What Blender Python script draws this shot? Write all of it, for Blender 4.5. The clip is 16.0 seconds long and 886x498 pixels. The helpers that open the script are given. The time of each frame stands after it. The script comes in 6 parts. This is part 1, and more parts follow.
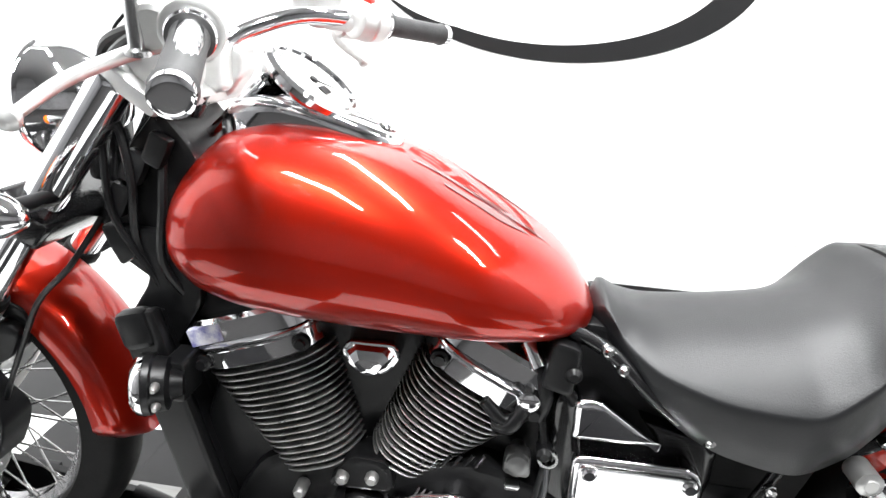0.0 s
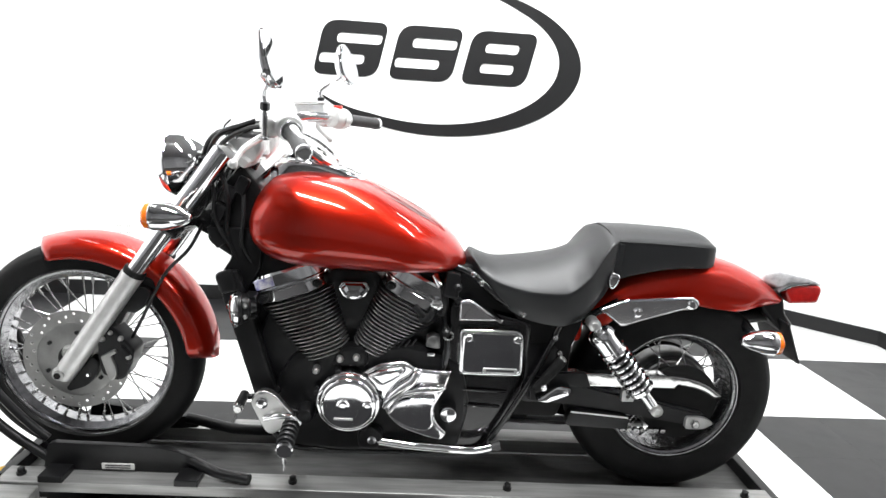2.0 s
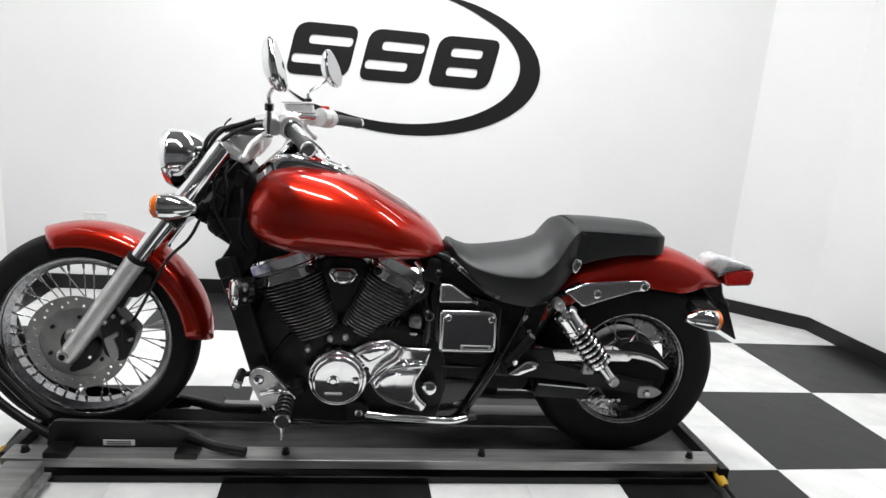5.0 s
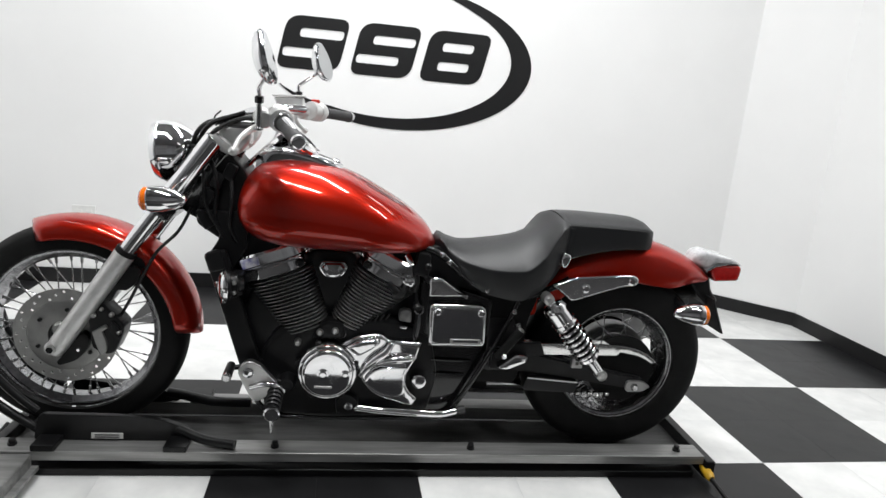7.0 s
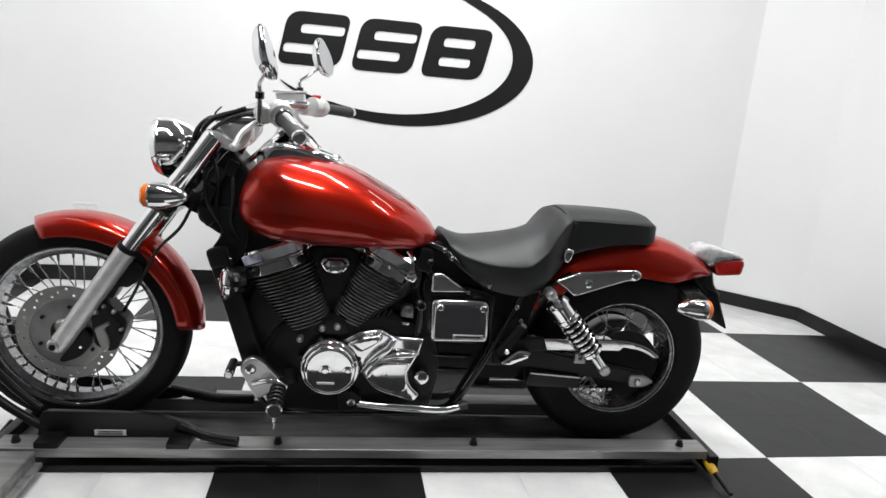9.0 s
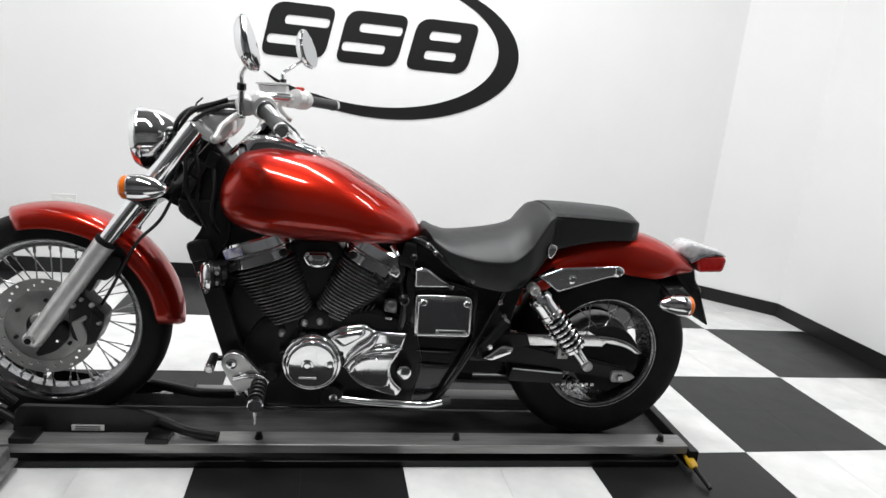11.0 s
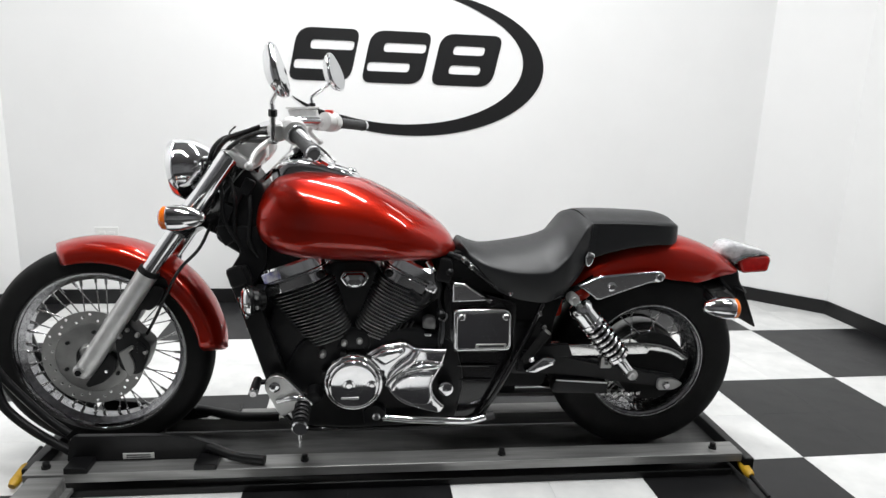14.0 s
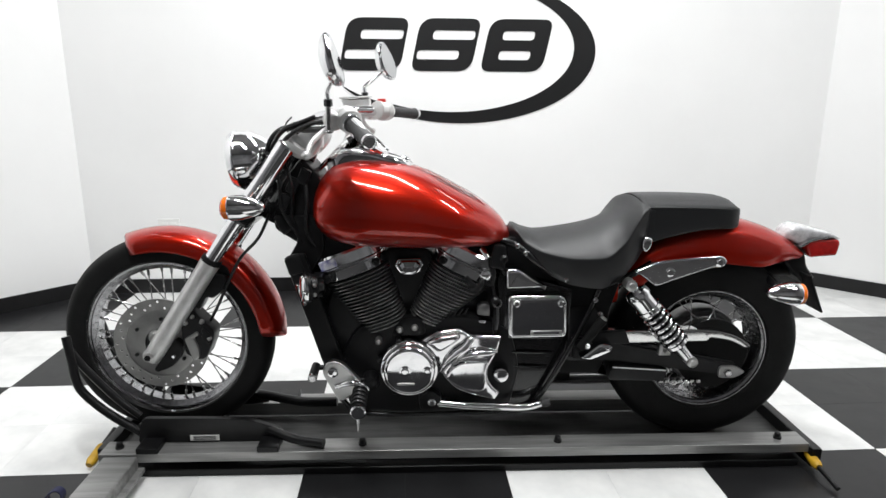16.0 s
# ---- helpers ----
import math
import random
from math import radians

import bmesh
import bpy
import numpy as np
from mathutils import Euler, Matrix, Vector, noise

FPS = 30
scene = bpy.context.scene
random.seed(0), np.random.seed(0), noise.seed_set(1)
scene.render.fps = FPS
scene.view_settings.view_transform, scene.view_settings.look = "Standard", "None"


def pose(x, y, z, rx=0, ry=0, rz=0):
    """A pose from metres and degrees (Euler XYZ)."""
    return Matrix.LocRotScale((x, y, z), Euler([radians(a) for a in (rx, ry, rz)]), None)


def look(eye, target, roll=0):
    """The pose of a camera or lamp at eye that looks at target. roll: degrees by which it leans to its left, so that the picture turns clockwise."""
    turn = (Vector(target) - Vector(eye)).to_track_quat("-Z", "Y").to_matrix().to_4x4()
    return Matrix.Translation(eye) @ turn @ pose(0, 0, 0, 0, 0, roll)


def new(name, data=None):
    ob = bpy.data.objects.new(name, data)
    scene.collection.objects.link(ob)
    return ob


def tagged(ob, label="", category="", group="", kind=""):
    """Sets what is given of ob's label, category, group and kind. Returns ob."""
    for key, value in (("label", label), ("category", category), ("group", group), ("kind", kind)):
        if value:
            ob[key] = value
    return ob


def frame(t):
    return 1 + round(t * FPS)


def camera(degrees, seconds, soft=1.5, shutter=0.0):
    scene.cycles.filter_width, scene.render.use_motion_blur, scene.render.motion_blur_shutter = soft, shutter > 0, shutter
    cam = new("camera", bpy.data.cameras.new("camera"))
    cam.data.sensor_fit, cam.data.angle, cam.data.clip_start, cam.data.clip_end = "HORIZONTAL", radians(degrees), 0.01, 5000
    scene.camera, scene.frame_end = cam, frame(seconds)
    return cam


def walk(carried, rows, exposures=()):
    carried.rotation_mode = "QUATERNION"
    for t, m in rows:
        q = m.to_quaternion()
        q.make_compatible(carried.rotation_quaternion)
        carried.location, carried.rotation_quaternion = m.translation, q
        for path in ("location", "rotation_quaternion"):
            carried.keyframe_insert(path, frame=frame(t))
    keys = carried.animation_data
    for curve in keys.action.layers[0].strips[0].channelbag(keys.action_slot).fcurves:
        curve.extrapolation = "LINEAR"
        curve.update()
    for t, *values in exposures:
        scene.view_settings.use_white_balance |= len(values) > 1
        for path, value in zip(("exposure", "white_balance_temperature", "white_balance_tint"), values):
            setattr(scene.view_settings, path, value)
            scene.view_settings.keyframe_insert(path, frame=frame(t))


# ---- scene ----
cam = camera(70.1, 16.0)
PATH = [
    (0, (0.458, -0.719, 1.049), (0.325, 1.160, 0.378), 4.6),
    (0.5, (0.506, -0.963, 1.059), (0.464, 0.945, 0.462), 3.7),
    (1, (0.500, -1.176, 1.068), (0.599, 0.745, 0.520), 2.9),
    (1.5, (0.416, -1.412, 1.071), (0.689, 0.498, 0.549), 3.5),
    (2, (0.409, -1.565, 1.094), (0.573, 0.379, 0.656), 3.8),
    (2.5, (0.386, -1.684, 1.091), (0.519, 0.262, 0.647), 2.8),
    (3, (0.328, -1.711, 1.09), (0.606, 0.221, 0.656), 3.0),
    (5.5, (0.314, -1.734, 1.101), (0.628, 0.193, 0.67), 4.8),
    (6, (0.318, -1.733, 1.102), (0.661, 0.19, 0.674), 4.3),
    (6.5, (0.32, -1.735, 1.102), (0.676, 0.189, 0.688), 4.3),
    (7, (0.316, -1.738, 1.095), (0.657, 0.183, 0.653), 5.1),
    (7.5, (0.315, -1.737, 1.095), (0.654, 0.184, 0.654), 4.8),
    (8, (0.317, -1.736, 1.09), (0.659, 0.182, 0.641), 4.6),
    (8.5, (0.317, -1.738, 1.092), (0.651, 0.181, 0.639), 4.7),
    (9, (0.318, -1.734, 1.092), (0.652, 0.185, 0.638), 4.8),
    (11.5, (0.326, -1.727, 1.093), (0.723, 0.176, 0.623), 5.3),
    (12, (0.331, -1.727, 1.093), (0.737, 0.174, 0.623), 4.9),
    (12.5, (0.331, -1.729, 1.093), (0.732, 0.181, 0.653), 5.4),
    (13, (0.321, -1.728, 1.094), (0.664, 0.185, 0.622), 4.0),
    (13.5, (0.318, -1.715, 1.101), (0.624, 0.212, 0.663), 3.7),
    (14, (0.316, -1.718, 1.094), (0.595, 0.215, 0.66), 1.9),
    (14.5, (0.307, -1.719, 1.092), (0.508, 0.217, 0.632), 1.1),
    (15, (0.3, -1.722, 1.087), (0.456, 0.212, 0.601), 0.9),
    (15.5, (0.3, -1.72, 1.083), (0.435, 0.214, 0.593), 0.3),
    (16, (0.301, -1.718, 1.088), (0.427, 0.221, 0.617), 0.3),
]
EXPOSURES = [(0, 0.90), (0.5, 0.92), (1.0, 0.79), (1.5, 0.59), (2.6, 0.34), (3.0, -0.24), (3.4, -0.36), (5.5, -0.44), (9.0, -0.48), (12.5, -0.46), (15.5, -0.43), (16, -0.36)]
walk(cam, [(t, look(eye, target, roll)) for t, eye, target, roll in PATH], EXPOSURES)

# ---- world, lamps ----
world = bpy.data.worlds.new("world")
scene.world = world
world.use_nodes = True
world.node_tree.nodes["Background"].inputs[0].default_value = (0.9, 0.95, 1.0, 1)
world.node_tree.nodes["Background"].inputs[1].default_value = 0.02

CEILING = 3.3


def tube_lamp(x, y, length, wide, watts, turn):
    data = bpy.data.lights.new("ceiling_lamp", "AREA")
    data.shape, data.size, data.size_y, data.energy = "RECTANGLE", length, wide, watts
    data.color = (0.985, 0.995, 1.0)
    lamp = new("ceiling_lamp", data)
    lamp.matrix_world = pose(x, y, CEILING - 0.06, 0, 0, turn)
    return lamp


LAMPS = [(-1.30, 0.70, 1.3, 4), (0.60, 0.55, 2.1, 108), (2.30, 0.75, 1.3, 9), (0.00, -1.00, 1.5, 90), (2.40, -1.00, 1.3, 34)]
for lx, ly, length, watts in LAMPS:
    tube_lamp(lx, ly, length, 0.12, watts, -52)


# ---- materials ----
def material(name, color, rough=0.5, metal=0.0, coat=0.0, coat_rough=0.05, vary=0.0, scale=8.0, bump=0.0, bump_scale=60.0,
             rough_vary=0.0, stretch=(1, 1, 1), second=None, ior=1.5, transmission=0.0, random_tone=0.0):
    m = bpy.data.materials.new(name)
    m.use_nodes = True
    nt = m.node_tree
    b = nt.nodes["Principled BSDF"]
    b.inputs["Base Color"].default_value = (*color, 1)
    b.inputs["Roughness"].default_value = rough
    b.inputs["Metallic"].default_value = metal
    b.inputs["Coat Weight"].default_value = coat
    b.inputs["Coat Roughness"].default_value = coat_rough
    b.inputs["IOR"].default_value = ior
    b.inputs["Transmission Weight"].default_value = transmission
    co = nt.nodes.new("ShaderNodeTexCoord")
    mp = nt.nodes.new("ShaderNodeMapping")
    mp.inputs["Scale"].default_value = stretch
    nt.links.new(co.outputs["Object"], mp.inputs["Vector"])

    def tex(s, detail=4.0, rough_=0.6):
        n = nt.nodes.new("ShaderNodeTexNoise")
        n.inputs["Scale"].default_value, n.inputs["Detail"].default_value, n.inputs["Roughness"].default_value = s, detail, rough_
        nt.links.new(mp.outputs["Vector"], n.inputs["Vector"])
        return n.outputs["Fac"]

    if vary or second:
        ramp = nt.nodes.new("ShaderNodeValToRGB")
        other = second or tuple(c * (1 - vary) for c in color)
        ramp.color_ramp.elements[0].position, ramp.color_ramp.elements[0].color = 0.34, (*other, 1)
        ramp.color_ramp.elements[1].position, ramp.color_ramp.elements[1].color = 0.62, (*color, 1)
        nt.links.new(tex(scale), ramp.inputs["Fac"])
        out = ramp.outputs["Color"]
        if random_tone:
            info = nt.nodes.new("ShaderNodeObjectInfo")
            mr = nt.nodes.new("ShaderNodeMapRange")
            mr.inputs["To Min"].default_value, mr.inputs["To Max"].default_value = 1 - random_tone, 1
            nt.links.new(info.outputs["Random"], mr.inputs["Value"])
            mix = nt.nodes.new("ShaderNodeMix")
            mix.data_type, mix.blend_type = "RGBA", "MULTIPLY"
            mix.inputs["Factor"].default_value = 1
            nt.links.new(out, mix.inputs[6])
            nt.links.new(mr.outputs["Result"], mix.inputs[7])
            out = mix.outputs[2]
        nt.links.new(out, b.inputs["Base Color"])
    if rough_vary:
        mr = nt.nodes.new("ShaderNodeMapRange")
        mr.inputs["To Min"].default_value, mr.inputs["To Max"].default_value = max(0.02, rough - rough_vary), rough + rough_vary
        nt.links.new(tex(scale * 2.3, 6.0), mr.inputs["Value"])
        nt.links.new(mr.outputs["Result"], b.inputs["Roughness"])
    if bump:
        bp = nt.nodes.new("ShaderNodeBump")
        bp.inputs["Strength"].default_value, bp.inputs["Distance"].default_value = bump, 0.002
        nt.links.new(tex(bump_scale, 5.0), bp.inputs["Height"])
        nt.links.new(bp.outputs["Normal"], b.inputs["Normal"])
    return m


WALL = material("wall_paint", (0.84, 0.84, 0.835), 0.55, vary=0.03, scale=1.6, bump=0.12, bump_scale=90, rough_vary=0.06)
# grey of the added walls out of view, tuned for dark reflections
UNSEEN_WALL = material("unseen_wall_grey", (0.26, 0.26, 0.265), 0.7, vary=0.3, scale=1.2, bump=0.1)
CEILING_M = material("ceiling_panel", (0.24, 0.24, 0.24), 0.8, vary=0.08, scale=30, bump=0.3, bump_scale=140)
BASE = material("black_vinyl", (0.009, 0.009, 0.0095), 0.48, vary=0.3, scale=6, rough_vary=0.1, ior=1.4)
TILE_W = material("white_tile", (0.79, 0.79, 0.775), 0.22, second=(0.64, 0.645, 0.64), scale=4.5, rough_vary=0.10, bump=0.06, bump_scale=25, random_tone=0.05)
TILE_B = material("black_tile", (0.014, 0.014, 0.015), 0.34, second=(0.009, 0.009, 0.0095), scale=4.0, rough_vary=0.10, bump=0.06, bump_scale=25, random_tone=0.15, ior=1.36)
GROUT = material("floor_screed", (0.12, 0.12, 0.118), 0.8, vary=0.3, scale=20)
INK = material("black_wall_paint", (0.009, 0.009, 0.0095), 0.45, vary=0.2, scale=4, rough_vary=0.05, ior=1.38)
RED = material("candy_red_paint", (0.335, 0.0112, 0.0040), 0.31, metal=0.62, coat=0.9, coat_rough=0.012, second=(0.30, 0.0095, 0.003), scale=900)
RED.node_tree.nodes["Principled BSDF"].inputs["Specular Tint"].default_value = (1.0, 0.12, 0.045, 1)
RED_DARK = material("dark_red_decal", (0.10, 0.006, 0.005), 0.3, coat=1.0, coat_rough=0.03, vary=0.3, scale=40)
CHROME = material("chrome", (0.80, 0.80, 0.81), 0.06, metal=1.0, rough_vary=0.025, scale=6, second=(0.77, 0.77, 0.78))
# rim chrome darkened and mottled in place of its dark reflections
RIM = material("rim_painted_reflections", (0.40, 0.40, 0.41), 0.10, metal=1.0, second=(0.26, 0.26, 0.27), scale=55, rough_vary=0.05, bump=0.8, bump_scale=60)
STEEL = material("spoke_steel", (0.62, 0.62, 0.62), 0.22, metal=1.0, vary=0.25, scale=30, rough_vary=0.08)
SILVER = material("polished_aluminium", (0.68, 0.68, 0.67), 0.30, metal=1.0, vary=0.08, scale=12, rough_vary=0.06)
CAST = material("cast_aluminium", (0.50, 0.50, 0.49), 0.38, metal=0.9, vary=0.15, scale=24, rough_vary=0.08, bump=0.15, bump_scale=220)
BARSILVER = material("satin_silver_casting", (0.66, 0.66, 0.65), 0.40, metal=0.72, vary=0.12, scale=30, rough_vary=0.08, bump=0.08, bump_scale=260)
DRUM = material("dull_drum_metal", (0.20, 0.20, 0.198), 0.36, metal=0.85, vary=0.3, scale=24, rough_vary=0.1)
GUARD = material("polished_guard", (0.76, 0.76, 0.75), 0.14, metal=1.0, vary=0.06, scale=16, rough_vary=0.05)
DISC = material("brake_disc_steel", (0.36, 0.36, 0.35), 0.34, metal=0.9, vary=0.2, scale=18, rough_vary=0.07)
ENGINE = material("black_engine_paint", (0.006, 0.006, 0.0065), 0.36, vary=0.3, scale=30, rough_vary=0.1, bump=0.1, bump_scale=240, ior=1.36)
FIN = material("fin_edge", (0.46, 0.46, 0.455), 0.30, metal=0.85, second=(0.32, 0.32, 0.316), scale=60, rough_vary=0.1)
FRAME = material("black_frame_gloss", (0.006, 0.006, 0.0065), 0.22, coat=0.5, coat_rough=0.05, vary=0.2, scale=12, ior=1.4)
SATIN = material("satin_black", (0.006, 0.006, 0.0065), 0.33, vary=0.35, scale=25, rough_vary=0.1, bump=0.06, bump_scale=150, ior=1.38)
RUBBER = material("tyre_rubber", (0.006, 0.006, 0.006), 0.62, vary=0.35, scale=14, rough_vary=0.1, bump=0.2, bump_scale=120, ior=1.28)
GRIP = material("grip_rubber", (0.035, 0.035, 0.036), 0.6, vary=0.3, scale=40, bump=0.3, bump_scale=300)
VINYL = material("seat_vinyl", (0.011, 0.0115, 0.0125), 0.42, vary=0.15, scale=9, rough_vary=0.06, bump=0.22, bump_scale=420, ior=1.43)
ORANGE = material("amber_lens", (0.80, 0.16, 0.005), 0.12, coat=0.6, vary=0.25, scale=50)
REDLENS = material("red_lens", (0.42, 0.01, 0.008), 0.14, coat=0.8, vary=0.3, scale=60)
CLEAR = material("clear_lens", (0.55, 0.55, 0.56), 0.16, coat=0.7, second=(0.36, 0.36, 0.37), scale=60)
GLASS = material("mirror_glass", (0.52, 0.53, 0.54), 0.03, metal=1.0, vary=0.02, scale=5)
DIAL = material("dial_face", (0.62, 0.62, 0.60), 0.35, coat=1.0, coat_rough=0.02, vary=0.1, scale=30)
RAIL = material("galvanised_rail", (0.33, 0.33, 0.322), 0.40, metal=0.6, second=(0.20, 0.20, 0.196), scale=5, stretch=(0.6, 9, 9), rough_vary=0.12, bump=0.15, bump_scale=80)
DECK = material("worn_steel_deck", (0.085, 0.085, 0.084), 0.40, metal=0.5, second=(0.035, 0.035, 0.0345), scale=7, stretch=(0.7, 4, 4), rough_vary=0.14, bump=0.12, bump_scale=120)
YELLOW = material("yellow_grip_plastic", (0.62, 0.36, 0.02), 0.45, vary=0.3, scale=40)
LABEL = material("printed_label", (0.60, 0.60, 0.58), 0.5, vary=0.15, scale=60)
STRAP = material("blue_webbing", (0.012, 0.014, 0.05), 0.7, vary=0.4, scale=200, bump=0.3, bump_scale=400)
PLATE = material("outlet_plastic", (0.78, 0.78, 0.76), 0.35, vary=0.05, scale=30)
GREYBAR = material("emblem_grey", (0.10, 0.10, 0.105), 0.3, metal=0.6, vary=0.2, scale=60)
REDSWITCH = material("red_switch_plastic", (0.55, 0.03, 0.02), 0.4, vary=0.2, scale=60)
BLUE = material("sticker_print", (0.75, 0.75, 0.80), 0.4, second=(0.22, 0.22, 0.50), scale=70)


# ---- mesh helpers ----
def part(name, bm, mat, parent=None, label="", smooth=True, sharp=38):
    me = bpy.data.meshes.new(name)
    bmesh.ops.recalc_face_normals(bm, faces=bm.faces)
    bm.to_mesh(me)
    bm.free()
    me.materials.append(mat)
    if smooth:
        me.shade_smooth()
        me.set_sharp_from_angle(angle=radians(sharp))
    ob = new(name, me)
    if smooth:
        even = ob.modifiers.new("even_normals", "WEIGHTED_NORMAL")
        even.keep_sharp, even.weight = True, 60
    ob.parent = parent
    if label:
        ob["label"] = label
    return ob


def thing(name, label, category, m=None, group="", kind=""):
    ob = new(name)
    ob.empty_display_size = 0.05
    if m is not None:
        ob.matrix_world = m
    return tagged(ob, label, category, group, kind)


def box(bm, c, s, bevel=0.0, m=None, seg=2):
    mat = (m or Matrix.Identity(4)) @ Matrix.Translation(c) @ Matrix.Diagonal((*s, 1))
    r = bmesh.ops.create_cube(bm, size=1, matrix=mat)
    if bevel:
        ed = list({e for v in r["verts"] for e in v.link_edges})
        bmesh.ops.bevel(bm, geom=ed, offset=bevel, segments=seg, affect="EDGES", profile=0.5)
    return bm


def frame_of(a, b):
    a, b = Vector(a), Vector(b)
    return Matrix.Translation(a) @ (b - a).to_track_quat("Z", "Y").to_matrix().to_4x4(), (b - a).length


def turned(bm, a, b, profile, seg=28):
    """A body of revolution along the line from a to b; profile: (share of the length, radius)."""
    m, length = frame_of(a, b)
    rings = []
    for f, r in profile:
        if r <= 1e-6:
            rings.append([bm.verts.new(m @ Vector((0, 0, f * length)))])
        else:
            rings.append([bm.verts.new(m @ Vector((r * math.cos(2 * math.pi * k / seg), r * math.sin(2 * math.pi * k / seg), f * length))) for k in range(seg)])
    for p, q in zip(rings, rings[1:]):
        for k in range(seg):
            k2 = (k + 1) % seg
            if len(p) == 1 and len(q) > 1:
                bm.faces.new((p[0], q[k2], q[k]))
            elif len(q) == 1 and len(p) > 1:
                bm.faces.new((p[k], p[k2], q[0]))
            elif len(p) > 1:
                bm.faces.new((p[k], p[k2], q[k2], q[k]))
    for ring in (rings[0], rings[-1]):
        if len(ring) > 1:
            bm.faces.new(ring)
    return bm


def rod(bm, a, b, r, r2=None, seg=16, edge=0.0):
    r2 = r if r2 is None else r2
    if edge:
        length = (Vector(b) - Vector(a)).length
        e = min(edge / length, 0.3)
        return turned(bm, a, b, [(0, r - edge), (e, r), (1 - e, r2), (1, r2 - edge)], seg)
    return turned(bm, a, b, [(0, r), (1, r2)], seg)


def spline(points, per=8):
    """Points along a smooth line through the given ones."""
    p = [Vector(q) for q in points]
    p = [2 * p[0] - p[1]] + p + [2 * p[-1] - p[-2]]
    out = []
    for i in range(1, len(p) - 2):
        for k in range(per):
            t = k / per
            a, b, c, d = p[i - 1:i + 3]
            out.append(0.5 * ((2 * b) + (c - a) * t + (2 * a - 5 * b + 4 * c - d) * t * t + (3 * b - a - 3 * c + d) * t ** 3))
    return out + [p[-2]]


def pipe(bm, points, r, seg=12, per=8, smooth=True, caps=True):
    """A bent tube through the points; r: one radius, or one at each given point."""
    line = spline(points, per) if smooth else [Vector(q) for q in points]
    n = len(line)
    radii = [r] * n if not isinstance(r, (list, tuple)) else [float(v) for v in np.interp(np.linspace(0, 1, n), np.linspace(0, 1, len(r)), r)]
    up, rings = None, []
    for i, q in enumerate(line):
        d = (line[min(i + 1, n - 1)] - line[max(i - 1, 0)]).normalized()
        if up is None:
            up = d.orthogonal().normalized()
        up = (up - d * up.dot(d)).normalized()
        side = d.cross(up)
        rings.append([bm.verts.new(q + radii[i] * (math.cos(2 * math.pi * k / seg) * up + math.sin(2 * math.pi * k / seg) * side)) for k in range(seg)])
    for p, q in zip(rings, rings[1:]):
        for k in range(seg):
            bm.faces.new((p[k], p[(k + 1) % seg], q[(k + 1) % seg], q[k]))
    if caps:
        bm.faces.new(rings[0])
        bm.faces.new(rings[-1])
    return bm


def loft(bm, sections, closed=True, caps=True):
    rings = [[bm.verts.new(v) for v in s] for s in sections]
    for p, q in zip(rings, rings[1:]):
        n = len(p)
        for k in range(n if closed else n - 1):
            bm.faces.new((p[k], p[(k + 1) % n], q[(k + 1) % n], q[k]))
    if caps:
        bm.faces.new(rings[0])
        bm.faces.new(rings[-1])
    return bm


def wheel_of(bm, profile, c, seg=64):
    """A ring turned about the y axis through c; profile: closed list of (radius, y)."""
    rings = []
    for k in range(seg):
        a = 2 * math.pi * k / seg
        rings.append([bm.verts.new((c[0] + r * math.cos(a), c[1] + y, c[2] + r * math.sin(a))) for r, y in profile])
    n = len(profile)
    for i in range(seg):
        p, q = rings[i], rings[(i + 1) % seg]
        for k in range(n):
            bm.faces.new((p[k], p[(k + 1) % n], q[(k + 1) % n], q[k]))
    return bm


def rounded(corners, seg=5):
    """An outline with rounded corners; corners: (x, z, radius)."""
    out, n = [], len(corners)
    for i, (x, z, r) in enumerate(corners):
        p, a, b = Vector((x, z)), Vector(corners[i - 1][:2]), Vector(corners[(i + 1) % n][:2])
        if r <= 0:
            out.append((x, z))
            continue
        u, v = (a - p), (b - p)
        r = min(r, 0.48 * u.length, 0.48 * v.length)
        s, e = p + u.normalized() * r, p + v.normalized() * r
        for k in range(seg + 1):
            t = k / seg
            q = (1 - t) ** 2 * s + 2 * t * (1 - t) * p + t * t * e
            out.append((q.x, q.y))
    return out


def slab(bm, outline, y0, y1, bevel=0.0, holes=(), seg=2, m=None):
    """A plate with an outline in x and z, from y0 (the near face) to y1, with holes and a rounded near edge."""
    edges = []
    for loop in (outline, *holes):
        vs = [bm.verts.new((x, y0, z)) for x, z in loop]
        edges += [bm.edges.new((vs[k], vs[(k + 1) % len(vs)])) for k in range(len(vs))]
    old = set(bm.faces)
    r = bmesh.ops.triangle_fill(bm, use_beauty=True, use_dissolve=False, edges=edges)
    faces = [g for g in r["geom"] if isinstance(g, bmesh.types.BMFace)]
    e = bmesh.ops.extrude_face_region(bm, geom=faces)
    vs = [g for g in e["geom"] if isinstance(g, bmesh.types.BMVert)]
    bmesh.ops.translate(bm, verts=vs, vec=(0, y1 - y0, 0))
    if bevel:
        rim = [ed for ed in edges if ed.is_valid]
        bmesh.ops.bevel(bm, geom=rim, offset=bevel, segments=seg, affect="EDGES", profile=0.5)
    if m is not None:
        new_verts = list({v for f in bm.faces if f not in old for v in f.verts})
        bmesh.ops.transform(bm, matrix=m, verts=new_verts)
    return bm


def superellipse(a, b, power, n=40):
    """A rounded outline between a circle (power 2) and a rectangle."""
    out = []
    for k in range(n):
        c, q = math.cos(2 * math.pi * (k + 0.5) / n), math.sin(2 * math.pi * (k + 0.5) / n)
        out.append((a * math.copysign(abs(c) ** (2 / power), c), b * math.copysign(abs(q) ** (2 / power), q)))
    return out


